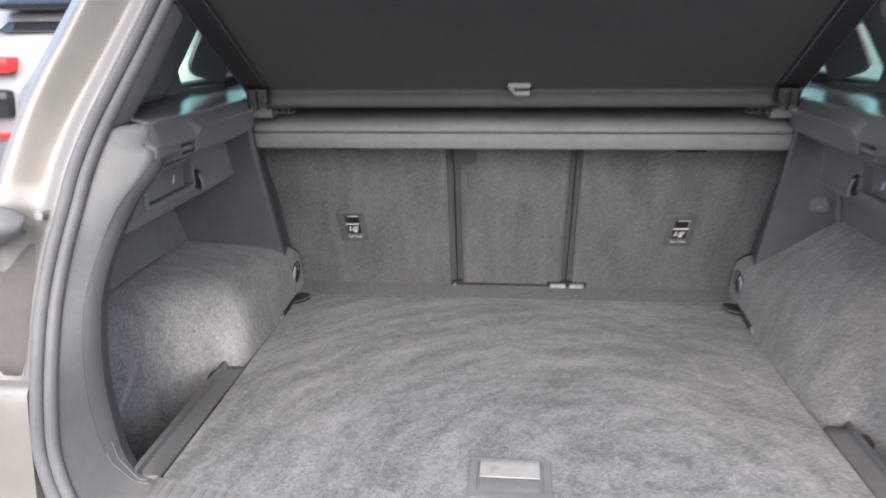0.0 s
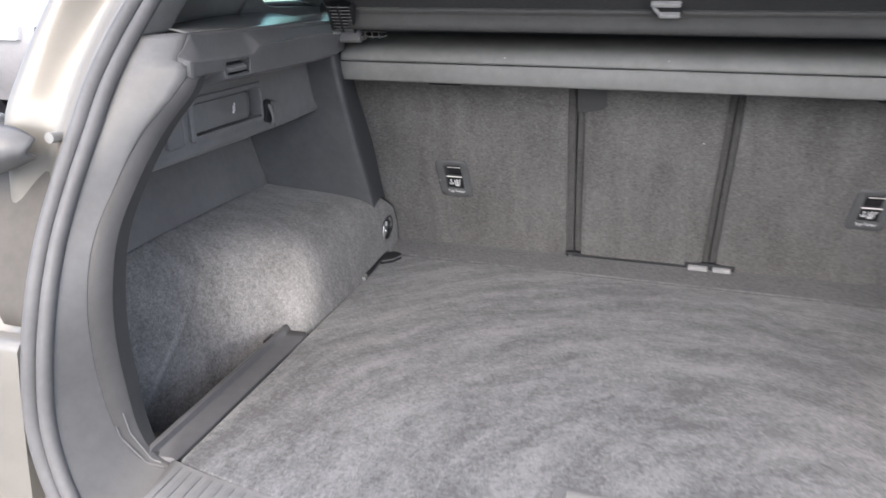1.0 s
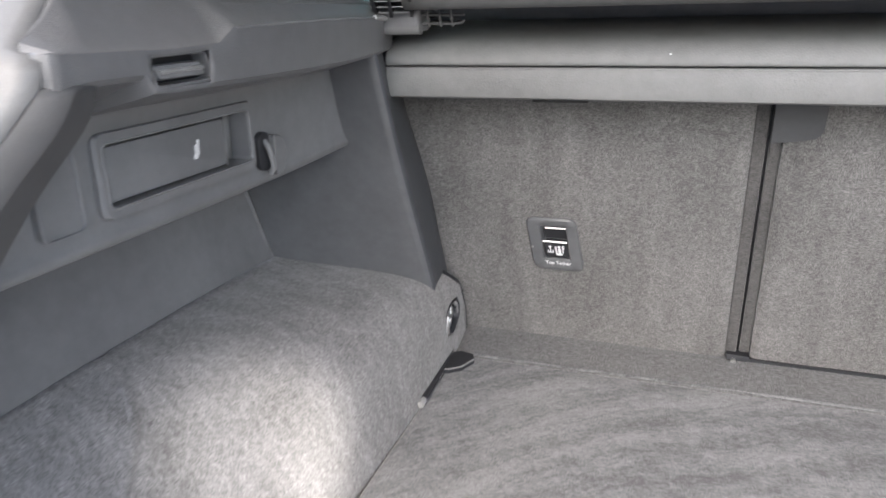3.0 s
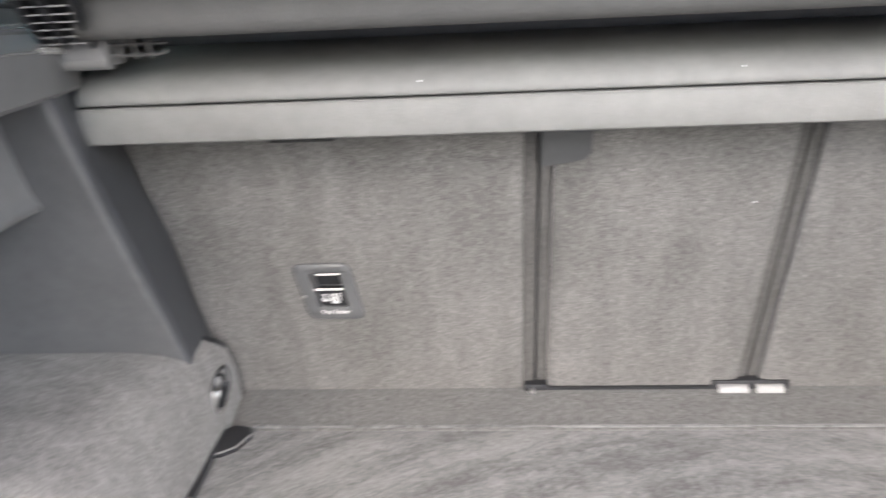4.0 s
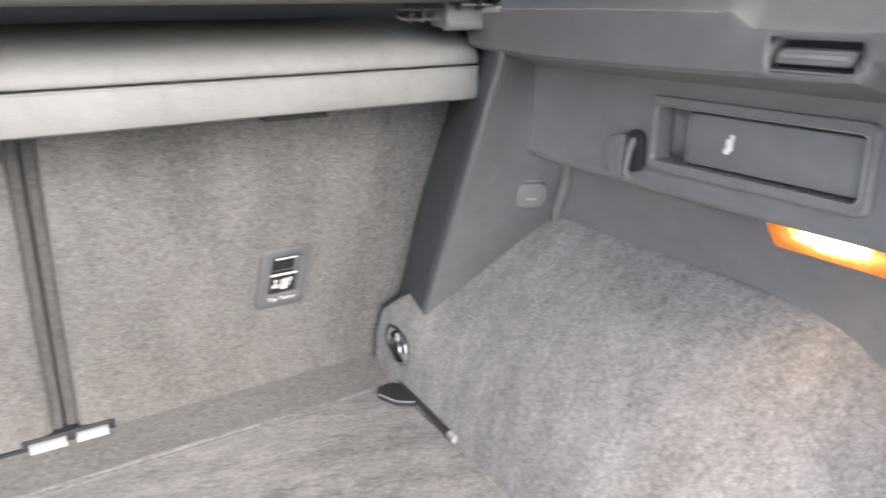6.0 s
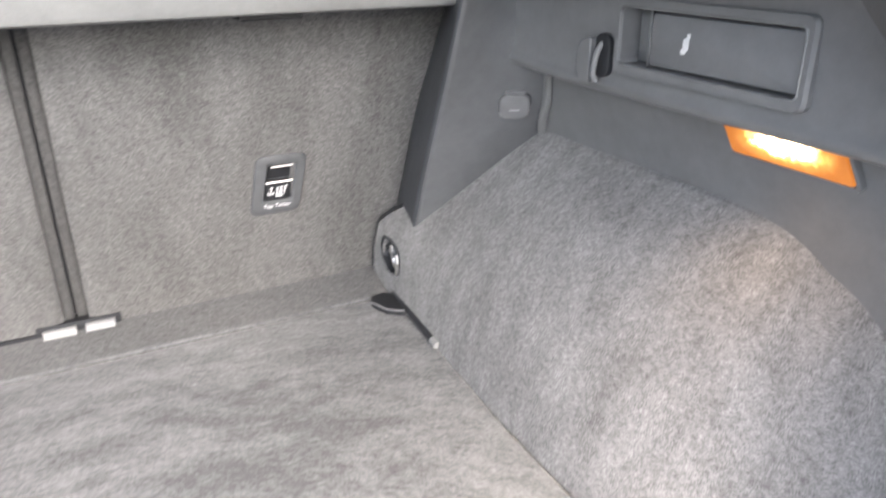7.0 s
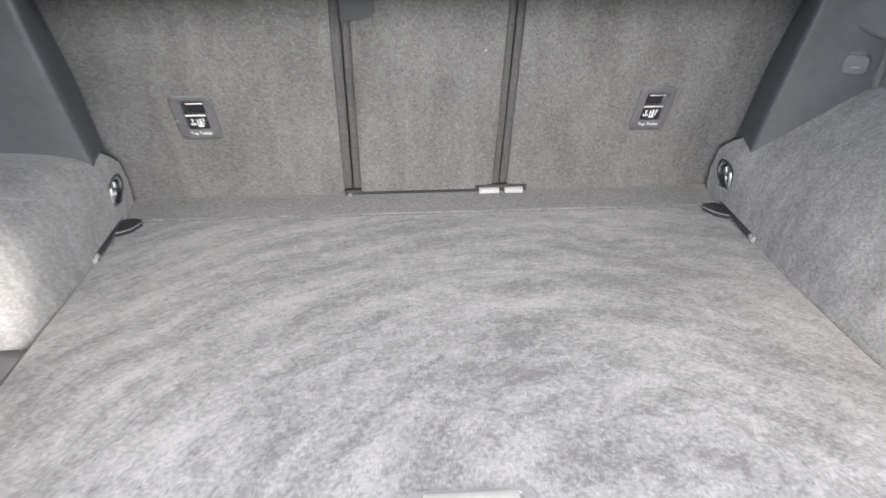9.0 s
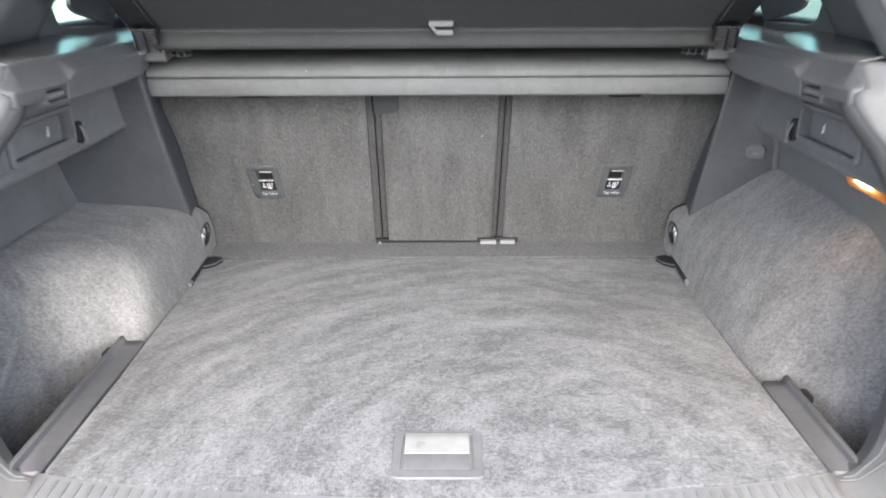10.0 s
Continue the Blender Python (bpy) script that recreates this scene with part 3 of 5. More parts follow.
def upper_panel(s, parent):
    """Belt rail over a set-back pocket panel."""
    sec = []
    for y, rx, rz, low in ((0.1500, 0.5070, 0.4495, 0.4360), (0.1512, 0.5030, 0.4494, 0.4345), (0.1535, 0.5000, 0.4493, 0.4335), (0.1565, 0.4986, 0.4492, 0.4330), (0.166, 0.4984, 0.449, 0.4330), (0.178, 0.498, 0.4485, 0.4325), (0.20, 0.498, 0.448, 0.4325), (0.216, 0.498, 0.4475, 0.432), (0.224, 0.4975, 0.447, 0.4235),
                           (0.245, 0.4970, 0.447, 0.4225), (0.284, 0.4965, 0.448, 0.422), (0.300, 0.496, 0.457, 0.4215), (0.40, 0.4965, 0.458, 0.4205), (0.48, 0.498, 0.458, 0.421), (0.545, 0.501, 0.457, 0.4235), (0.60, 0.513, 0.455, 0.425)):
        # At its rear end the upper facet runs out against the surround's slanting edge.
        tx, tz = (float(np.interp(y, (0.151, 0.178, 0.31, 0.55, 0.60), v)) for v in ((0.513, 0.515, 0.516, 0.518, 0.526), (0.450, 0.480, 0.4765, 0.4730, 0.471)))
        far = float(np.interp(y, (0.178, 0.19, 0.25, 0.37, 0.50, 0.60), (tx, 0.555, 0.604, 0.642, 0.660, 0.672)))
        w = min(1.0, max(0.15, (y - 0.151) / 0.027))
        top = [(x, float(np.interp(x, (tx, tx + 0.007, 0.56, 0.62, 0.672), (tz, tz + 0.0016, tz + 0.004, tz + 0.008, tz + 0.016)))) for x in (far, 0.6 * far + 0.4 * tx, 0.3 * far + 0.7 * tx, 0.1 * far + 0.9 * tx)]
        if y <= 0.178:
            top = [(tx, tz)] * 4
        side = [(tx, tz), (tx - 0.002 * w, tz - 0.004 * w), (rx + 0.004 * w, rz + 0.004 * w), (rx + 0.001 * w, rz + 0.001 * w), (rx, rz), (rx - 0.0008 * w, rz - 0.003 * w), (rx - 0.0006 * w, 0.5 * (rz + low)), (rx + 0.0005, low + 0.003 * w), (rx + 0.004 * w, low),
                (rx + 0.016, low - 0.003 * w), (0.574, 0.406), (0.579, 0.4045)]
        sec.append([(s * x, y if q > 5 or y > 0.16 else 0.1512, zz) for q, (x, zz) in enumerate(top + side)])
    sec = straight(sec, 0.004)
    part("belt_rail", cut(grid([r[4:] for r in sec]), lambda c: abs(c.y - 0.2465) < 0.025 and 0.4275 < c.z < 0.4435 and abs(c.x) < 0.506), RAILM, parent, solid=0.002, sharp=24)
    part("rail_top", grid([r[:5] for r in sec if r[4][1] > 0.177]), LEDGE, parent, "smooth glossy top of the belt rail", solid=0.002)
    part("joint_bead", tube([(s * (x - 0.0006), y, zz) for x, y, zz in ((0.4962, 0.305, 0.4570), (0.4967, 0.40, 0.4582), (0.4982, 0.48, 0.4582), (0.5008, 0.543, 0.4574))], 0.0011, 6, 30), LEDGE, parent, "glossy joint line")
    part("rail_tip", tube([(s * 0.4996, 0.532, 0.4578), (s * 0.4995, 0.548, 0.4572), (s * 0.5010, 0.560, 0.4560)], 0.0026, 8, 8), PALE, parent, "pale end of the joint line")
    low = 0.312
    sec = []
    for y, dx in ((0.118, 0.004), (0.17, 0.002), (0.30, 0.0), (0.45, 0.0), (0.53, -0.004), (0.585, -0.012), (0.61, -0.022)):
        up = 0.0 if y < 0.5 else (y - 0.5) * 0.10
        sec.append([(s * (x + dx), y, z + up) for x, z in ((0.574, 0.408), (0.578, 0.395), (0.581, 0.36), (0.582, 0.33), (0.580, 0.318), (0.588, low), (0.62, low - 0.002), (0.72, low - 0.002))])
    part("pocket_panel", cut(loft(sec, 200, 100), lambda c: abs(c.y - 0.336) < 0.086 and abs(c.z - 0.3625) < 0.0235 and abs(c.x) < 0.60), DARK, parent, solid=0.002)


def pocket(s, parent):
    """Framed compartment door with a finger recess at its front end, and a small blank panel behind it."""
    c = 0.336
    M = side_frame(s, 0.5795, c, 0.3625)
    part("door_frame", ring_plate(M, 0.184, 0.060, 0.007, 0.1685, 0.0435, 0.004, -0.004, 0.0050, 0.0022, floor=-0.018), DARK, parent)
    d = part("door", plate(M, 0.1355, 0.0390, 0.003, -0.017, 0.0006, 0.0016, cx=s * 0.0145), DARK, parent)
    rim = [M @ Vector((x, y, 0.0044)) for x, y in rounded(0.1705, 0.0455, 0.005)]
    part("frame_rim", tube(rim + rim[:2], 0.0011, 8), LEDGE, parent, "smooth rolled inner edge")
    # The finger scoop rolls down from the door's front end.
    scoop = [(0.0, 0.0004), (0.003, -0.001), (0.006, -0.005), (0.009, -0.0105), (0.013, -0.0140), (0.020, -0.0152), (0.0285, -0.0150)]
    part("recess", grid([[M @ Vector((-s * (0.0535 + u), v, w)) for v in (-0.0205, 0.0, 0.0205)] for u, w in cr(scoop, 24)]), SATIN, parent, "smooth finger scoop", solid=0.001)
    bm = bmesh.new()
    ic = -s * 0.016
    for w, h, x, y in ((0.0055, 0.009, 0.0, 0.0), (0.005, 0.004, -0.002, -0.005), (0.003, 0.004, 0.002, 0.006)):
        plate(M, w, h, min(w, h) * 0.35, 0.0004, 0.0010, 0, bm, cx=ic + x, cy=y)
    part("seat_symbol", bm, WHITE, d, "white printed symbol")
    M2 = side_frame(s, 0.580, 0.212, 0.360)
    if s < 0:
        part("blank_panel", ring_plate(M2, 0.036, 0.058, 0.007, 0.0315, 0.0535, 0.005, -0.003, 0.0045, 0.0012, floor=0.0022), DARK, parent)


def bag_hook(s, parent):
    M = side_frame(s, 0.5765, 0.446, 0.342)
    h = part("bag_hook", plate(M, 0.019, 0.036, 0.0093, -0.004, 0.0012, 0.0006, cx=s * 0.004, cy=0.002), BLACK, parent, "black recess behind a folding bag hook")
    ear = [(0.000, -0.022), (0.009, -0.021), (0.017, -0.014), (0.020, -0.002), (0.016, 0.010), (0.008, 0.015), (0.000, 0.016)]
    bm = grid([[M @ Vector((-s * (0.004 + x), y, dd)) for x, y in cr(ear, 20)] for dd in (-0.003, 0.003, 0.0055, 0.007)], closed=True)
    bm.verts.ensure_lookup_table()
    bm.faces.new([bm.verts[60 + j] for j in range(20)])
    part("hook_arm", bm, DARK, h, bevel=0.002)
    part("hook_pin", tube([M @ Vector((s * 0.0030, y, w)) for y, w in ((0.012, 0.0), (0.004, 0.005), (-0.012, 0.008), (-0.019, 0.004))], 0.0026, 8, 12), SATIN, h)


def slot_handle(s, parent):
    M = side_frame(s, 0.4972, 0.2465, 0.4352)
    f = part("slot_frame", ring_plate(M, 0.0545, 0.0185, 0.003, 0.052, 0.0160, 0.002, -0.006, 0.0002, 0.0003, floor=-0.012, shear=s * 0.45), RAILM, parent)
    part("slot_hole", plate(M, 0.051, 0.015, 0.002, -0.0119, -0.0105, 0, cx=0.0, shear=s * 0.45), BLACK, f)
    part("slot_lever", plate(M, 0.044, 0.0090, 0.002, -0.010, -0.0015, 0.0025, cx=-s * 0.0010, cy=-0.0010, shear=s * 0.45), DARK, f, "grey release lever")
    part("lever_edge", plate(M, 0.040, 0.0026, 0.001, -0.0030, -0.0002, 0.0008, cx=-s * 0.0016, cy=-0.0005, shear=s * 0.45), SILVER, f, "silver edge of the release lever")


def front_wall(s, parent):
    if s < 0:
        rows = [[(-0.511, 0.707, 0.093), (-0.56, 0.680, 0.132), (-0.64, 0.645, 0.150), (-0.705, 0.625, 0.158)],
                [(-0.511, 0.672, 0.165), (-0.57, 0.650, 0.185), (-0.645, 0.628, 0.195), (-0.712, 0.618, 0.205)],
                [(-0.509, 0.630, 0.240), (-0.58, 0.618, 0.250), (-0.655, 0.612, 0.256), (-0.726, 0.613, 0.264)],
                [(-0.506, 0.580, 0.330), (-0.58, 0.590, 0.335), (-0.66, 0.600, 0.340), (-0.735, 0.605, 0.345)],
                [(-0.502, 0.535, 0.415), (-0.58, 0.565, 0.42), (-0.66, 0.585, 0.42), (-0.735, 0.595, 0.42)],
                [(-0.500, 0.515, 0.452), (-0.58, 0.555, 0.455), (-0.66, 0.58, 0.455), (-0.735, 0.59, 0.455)]]
    else:
        rows = [[(0.517, 0.707, 0.086), (0.56, 0.675, 0.140), (0.60, 0.645, 0.185), (0.642, 0.614, 0.228)],
                [(0.515, 0.672, 0.165), (0.56, 0.650, 0.185), (0.60, 0.625, 0.220), (0.630, 0.600, 0.252)],
                [(0.512, 0.632, 0.240), (0.56, 0.615, 0.250), (0.595, 0.595, 0.270), (0.618, 0.575, 0.285)],
                [(0.507, 0.582, 0.330), (0.55, 0.580, 0.335), (0.58, 0.570, 0.335), (0.600, 0.552, 0.330)],
                [(0.502, 0.535, 0.415), (0.55, 0.560, 0.415), (0.60, 0.57, 0.42), (0.66, 0.575, 0.42)],
                [(0.500, 0.515, 0.452), (0.55, 0.545, 0.455), (0.60, 0.56, 0.455), (0.66, 0.57, 0.455)]]
    part("front_panel", loft(rows, 30, 24), PANELM, parent, solid=0.003)
    part("corner_bead", tube([(r[-1][0] - s * 0.004, r[-1][1] - 0.005, r[-1][2]) for r in rows[:4]], 0.0055 if s > 0 else 0.0024, 8, 14), SATIN, parent)
    e = [r[0] for r in rows]
    wide = 0.020 if s > 0 else 0.0
    inner = [(s * (x + wide * min(1.0, 0.4 + 2 * max(0, z - 0.1))), y, z) for x, y, z in ((0.527, 0.800, 0.095), (0.532, 0.778, 0.165), (0.538, 0.760, 0.240), (0.553, 0.735, 0.330), (0.568, 0.712, 0.415), (0.574, 0.70, 0.452))]
    # This face's shade is put into its darker plastic.
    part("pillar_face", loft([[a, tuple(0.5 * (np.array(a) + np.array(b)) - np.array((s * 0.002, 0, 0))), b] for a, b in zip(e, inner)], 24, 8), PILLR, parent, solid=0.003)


def tie_down(s, parent):
    """A cut-out in the carpet with a dark cup and a folded steel lashing eye."""
    M = frame_of((s * 0.5005, 0.742, 0.055), (0, -s, 0), (0, 0, 1))

    def at(y, z, d):
        return M @ Vector((s * (0.742 - y), z - 0.055, d))
    rim = cr([(0.757, 0.079), (0.735, 0.081), (0.714, 0.073), (0.709, 0.055), (0.711, 0.034), (0.724, 0.032), (0.746, 0.041), (0.764, 0.052), (0.765, 0.068), (0.757, 0.079)], 37)[:-1]
    mid = rim.mean(axis=0)
    rows = [[at(*(mid + (p - mid) * k), d) for p in rim] for k, d in ((1.10, -0.003), (1.08, 0.0005), (1.02, 0.0012), (0.97, 0.0), (0.92, -0.006), (0.80, -0.013), (0.35, -0.015), (0.05, -0.015))]
    c = part("tie_down_cup", grid(rows, closed=True), BLACK, parent, "black recessed lashing cup", solid=0.001)
    eye = [(0.748, 0.070), (0.742, 0.050), (0.728, 0.041), (0.7155, 0.044), (0.7135, 0.058), (0.716, 0.071)]
    part("lashing_ring", tube([at(y, z, 0.001 if y < 0.72 else -0.006) for y, z in eye], 0.0034, 10, 26), CHROME, c, "chromed lashing ring")
    part("ring_pivot", tube([at(0.752, 0.062, -0.006), at(0.738, 0.058, -0.004)], 0.0030, 8), CHROME, c)
    part("pivot_plate", plate(M, 0.016, 0.020, 0.003, -0.014, -0.009, 0.002, cx=s * -0.004, cy=0.006), SATIN, c)


def side_trim(s):
    lab = "charcoal moulded boot side trim with carpeted wheel arch and shelf" if s < 0 else "charcoal boot side trim with lit lamp and power socket"
    T = thing("boot_side_trim", (s * 0.6, 0.35, 0), lab, "side trim", "boot side trims")
    liner(T, LEFT_LINER if s < 0 else RIGHT_LINER)
    opening_trim(s, T)
    upper_panel(s, T)
    pocket(s, T)
    bag_hook(s, T)
    slot_handle(s, T)
    front_wall(s, T)
    tie_down(s, T)
    if s < 0:
        low = [[(-0.697, y, 0.150), (-0.702, y, 0.175), (-0.715, y, 0.23), (-0.729, y, 0.275), (-0.735, y, 0.33)] for y in (0.09, 0.25, 0.45, 0.63)]
    else:
        low = [[(0.690, -0.01, 0.08), (0.690, -0.01, 0.14), (0.685, -0.01, 0.20), (0.680, -0.01, 0.26), (0.675, -0.01, 0.33)],
               [(0.676, 0.10, 0.10), (0.673, 0.10, 0.15), (0.662, 0.10, 0.21), (0.650, 0.10, 0.27), (0.640, 0.10, 0.33)],
               [(0.652, 0.225, 0.17), (0.648, 0.225, 0.205), (0.640, 0.225, 0.245), (0.629, 0.225, 0.285), (0.620, 0.225, 0.33)],
               [(0.645, 0.32, 0.215), (0.638, 0.32, 0.245), (0.630, 0.32, 0.270), (0.621, 0.32, 0.295), (0.612, 0.32, 0.33)],
               [(0.645, 0.47, 0.215), (0.638, 0.47, 0.245), (0.630, 0.47, 0.270), (0.619, 0.47, 0.295), (0.605, 0.47, 0.33)],
               [(0.643, 0.625, 0.215), (0.636, 0.615, 0.240), (0.624, 0.592, 0.270), (0.612, 0.570, 0.295), (0.598, 0.545, 0.33)]]
    part("lower_panel", loft(low, 36, 20), DARK, T, solid=0.003)
    return T


side_trim(-1)
side_trim(1)


def boot_lamp():
    T = thing("boot_lamp", (0.62, 0.29, 0.297), "lit warm rectangular lamp set in the side trim", "lamp")
    M = side_frame(1, 0.6185, 0.286, 0.2985, lean=-0.33)
    part("housing", ring_plate(M, 0.110, 0.040, 0.004, 0.104, 0.034, 0.003, -0.010, 0.0015, 0.0008, floor=-0.008, shear=-0.3), DARK, T, "dark housing rim")
    part("lens", plate(M, 0.103, 0.033, 0.003, -0.0075, 0.003, 0.002, shear=-0.3), LAMPM, T, "glowing amber lens")


def socket():
    T = thing("power_socket", (0.594, 0.597, 0.278), "round black power socket with closed cap", "socket")
    n = Vector((-0.42, -0.80, -0.30)).normalized()
    M = frame_of(Vector((0.588, 0.594, 0.276)), n.cross(Vector((0, 0, 1))) * -1, Vector((0, 0, 1)) - n * n.z)
    part("rim", plate(M, 0.036, 0.036, 0.0179, -0.006, 0.003, 0.0015), BLACK, T)
    part("cap", plate(M, 0.033, 0.030, 0.010, 0.0, 0.0075, 0.003, cy=-0.003), DARK, T, "dark hinged cap")
    part("hinge", tube([M @ Vector((-0.010, 0.0135, 0.004)), M @ Vector((0.010, 0.0135, 0.004))], 0.0030, 8), RAILM, T)
    part("print", plate(M, 0.011, 0.0022, 0.001, 0.0075, 0.0079, 0, cy=-0.006), HINGE, T, "small pale printed mark")


boot_lamp()
socket()


def floor_rail(s):
    y1, w, inn = (0.360, 0.027, 0.491) if s < 0 else (0.230, 0.026, 0.4965)
    T = thing("floor_edge_rail", (s * 0.505, 0.2, 0), "dark plastic rail along the edge of the boot floor", "rail", "floor edge rails")
    sec = []
    for y, a in ((0.006, -0.010), (0.022, 0.0), (0.12, 0.0), (0.22, 0.0), (y1 - 0.02, 0.0), (y1, 0.002)):
        x = inn + s * (-0.002 if s < 0 else -0.003) * min(1.0, y / 0.2)
        sec.append([(s * q, y + (0.016 if q < x + 0.02 and a < 0 else 0.0), z + a) for q, z in ((x, -0.010), (x, 0.002), (x + 0.003, 0.004), (x + w, 0.003), (x + w + 0.003, 0.005), (x + w + 0.005, 0.012), (x + w + 0.009, 0.0135), (x + w + 0.013, 0.011), (x + w + 0.014, -0.02))])
    sec = sec if y1 > 0.3 else sec[:3] + sec[4:]
    part("rail_body", grid(sec), plastic("floor_rail_plastic", (0.100, 0.100, 0.104), 0.44, depth=0.1), T, solid=0.002)
    # The lit lip at the rail's end is put in as a pale block.
    part("rail_end", box(*sorted((s * (inn + 0.004), s * (inn + w))), y1 - 0.002, y1 + 0.0040, -0.006, 0.0046), PALE, T, "end edge coloured pale for its lit lip")
    part("rail_tab", box(*sorted((s * (inn + 0.012 + w), s * (inn + 0.022 + w))), y1 - 0.055, y1 - 0.03, -0.01, 0.0125, 0.003), BLACK, T)


def floor_catch(s):
    """Lever at the front corner of the floor, with a pale-tipped rod along the edge."""
    T = thing("floor_catch", (s * 0.49, 0.72, 0), "black lever catch holding the boot floor down", "catch", "floor catches")
    poly = [(0.505, 0.684), (0.490, 0.686), (0.475, 0.698), (0.465, 0.724), (0.470, 0.737), (0.488, 0.742), (0.506, 0.730)]
    part("lever", slab([(s * x, y) for x, y in poly], 'z', 0.001, 0.009), BLACK, T, bevel=0.0015)
    part("lever_edge", tube([(s * 0.503, 0.684, 0.008), (s * 0.490, 0.686, 0.008), (s * 0.475, 0.698, 0.008), (s * 0.4655, 0.723, 0.008)], 0.0012, 6), SATIN, T)
    part("rod", tube([(s * 0.513, 0.80, 0.014), (s * 0.503, 0.74, 0.012), (s * 0.4965, 0.66, 0.008), (s * 0.4945, 0.606, 0.006)], 0.0042, 8, 12), BLACK, T)
    part("rod_tip", tube([(s * 0.4945, 0.607, 0.006), (s * 0.494, 0.594, 0.005)], 0.0046, 8), PALE, T, "pale tip")


for s_ in (-1, 1):
    floor_rail(s_)
    floor_catch(s_)
sill()

# ---- rear seat backs ----
UP = Vector((0, -0.265, 0.964))


def seat_at(x, z, out=0.0):
    """The frame of the seat backs' rear face at (x, z); out lifts it towards the boot."""
    return frame_of((x, 0.818 - 0.275 * (z - 0.012), z), (1, 0, 0), UP)


def seat_panel(name, x0, x1, x0t, x1t, label):
    T = thing(name, ((x0 + x1) / 2, 0.82, 0.01), label, "seat back", "rear seat backs")
    M = seat_at(0, 0.012)
    H = 0.435
    rows = []
    for v in np.linspace(0, 1, 80):
        a, b = x0 + (x0t - x0) * v, x1 + (x1t - x1) * v
        row = []
        for u in np.linspace(0, 1, 72):
            dip = 0.004 * (max(0, 1 - min(u, 1 - u) * (b - a) / 0.012)) ** 2
            row.append(M @ Vector((a + (b - a) * u, v * H, -dip)))
        rows.append(row)
    f = cut(grid(rows), lambda c: abs(abs(c.x) - 0.371) < 0.021 and abs(c.z - 0.166) < 0.029)
    r = bmesh.ops.extrude_face_region(f, geom=list(f.faces))
    bmesh.ops.translate(f, verts=[v for v in r["geom"] if isinstance(v, bmesh.types.BMVert)], vec=M.to_3x3() @ Vector((0, 0, -0.05)))
    part("backrest", f, BACK, T, "grey-brown carpeted rear face")
    return T


seat_l = seat_panel("seat_back", -0.522, -0.1450, -0.572, -0.1450, "outer rear seat back with carpeted rear and anchor bezel")
seat_m = seat_panel("seat_back", -0.1140, 0.1170, -0.1140, 0.1245, "narrow centre rear seat back with carpeted rear")
seat_r = seat_panel("seat_back", 0.1435, 0.534, 0.1510, 0.604, "outer rear seat back with carpeted rear and anchor bezel")
M0 = seat_at(0, 0.012)
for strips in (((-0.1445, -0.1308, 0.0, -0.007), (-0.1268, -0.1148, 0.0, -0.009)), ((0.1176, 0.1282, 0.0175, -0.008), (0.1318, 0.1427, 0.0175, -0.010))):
    # Two sunk carpet strips, coloured darker for shade, with a black gap between them.
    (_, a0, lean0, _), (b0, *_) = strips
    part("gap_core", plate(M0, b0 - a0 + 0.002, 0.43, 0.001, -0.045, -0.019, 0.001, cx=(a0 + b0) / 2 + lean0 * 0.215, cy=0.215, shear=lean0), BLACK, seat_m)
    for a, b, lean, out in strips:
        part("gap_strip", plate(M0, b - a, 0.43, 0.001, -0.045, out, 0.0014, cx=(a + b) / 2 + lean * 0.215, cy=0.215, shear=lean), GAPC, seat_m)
structure("seat_gap_backing", slab([(-0.58, -0.02), (0.58, -0.02), (0.58, 0.44), (-0.58, 0.44)], 'y', 0.90, 0.92), BLACK, "dark panel behind the seat backs", smooth=False, category="panel")
guide = [(-0.1275, 0.372), (-0.1275, 0.3165), (-0.110, 0.3185), (-0.092, 0.3212), (-0.0835, 0.3232), (-0.0790, 0.3275), (-0.0770, 0.334), (-0.0765, 0.372)]
bm_ = grid([[seat_at(x, z) @ Vector((0, 0, d)) for x, z in guide] for d in (-0.010, 0.0015, 0.0028)], closed=True)
bm_.verts.ensure_lookup_table()
bm_.faces.new([bm_.verts[16 + k] for k in range(8)])
part("belt_guide", bm_, plastic("guide_plastic", (0.070, 0.072, 0.075), 0.6), seat_m, "dark plastic cover plate", bevel=0.0008)
hb = part("hinge_block", box(-0.143, -0.114, 0.812, 0.83, 0.006, 0.020, 0.002), BLACK, seat_m, "black hinge block")
part("hinge_bolt", tube([(-0.134, 0.812, 0.012), (-0.134, 0.806, 0.012)], 0.0035, 10), CHROME, hb)
hb = part("hinge_block", box(0.086, 0.178, 0.8125, 0.835, 0.004, 0.0235, 0.002), BLACK, seat_m, "black hinge bracket")
for x0, x1 in ((0.093, 0.128), (0.138, 0.170)):
    part("hinge_barrel", tube([(x0, 0.811, 0.0125), (x1, 0.811, 0.0125)], 0.0070, 12), HINGE, hb, "pale steel hinge barrel")
part("bottom_gap", box(-0.115, 0.088, 0.8125, 0.83, 0.008, 0.0155), BLACK, seat_m)


def text_mesh(body, size):
    cu = bpy.data.curves.new("lettering", 'FONT')
    cu.body, cu.size, cu.align_x, cu.align_y, cu.extrude = body, size, 'CENTER', 'CENTER', 0.0002
    o = new("lettering", cu)
    me = bpy.data.meshes.new_from_object(o.evaluated_get(bpy.context.evaluated_depsgraph_get()))
    bm = bmesh.new()
    bm.from_mesh(me)
    bpy.data.objects.remove(o)
    return bm


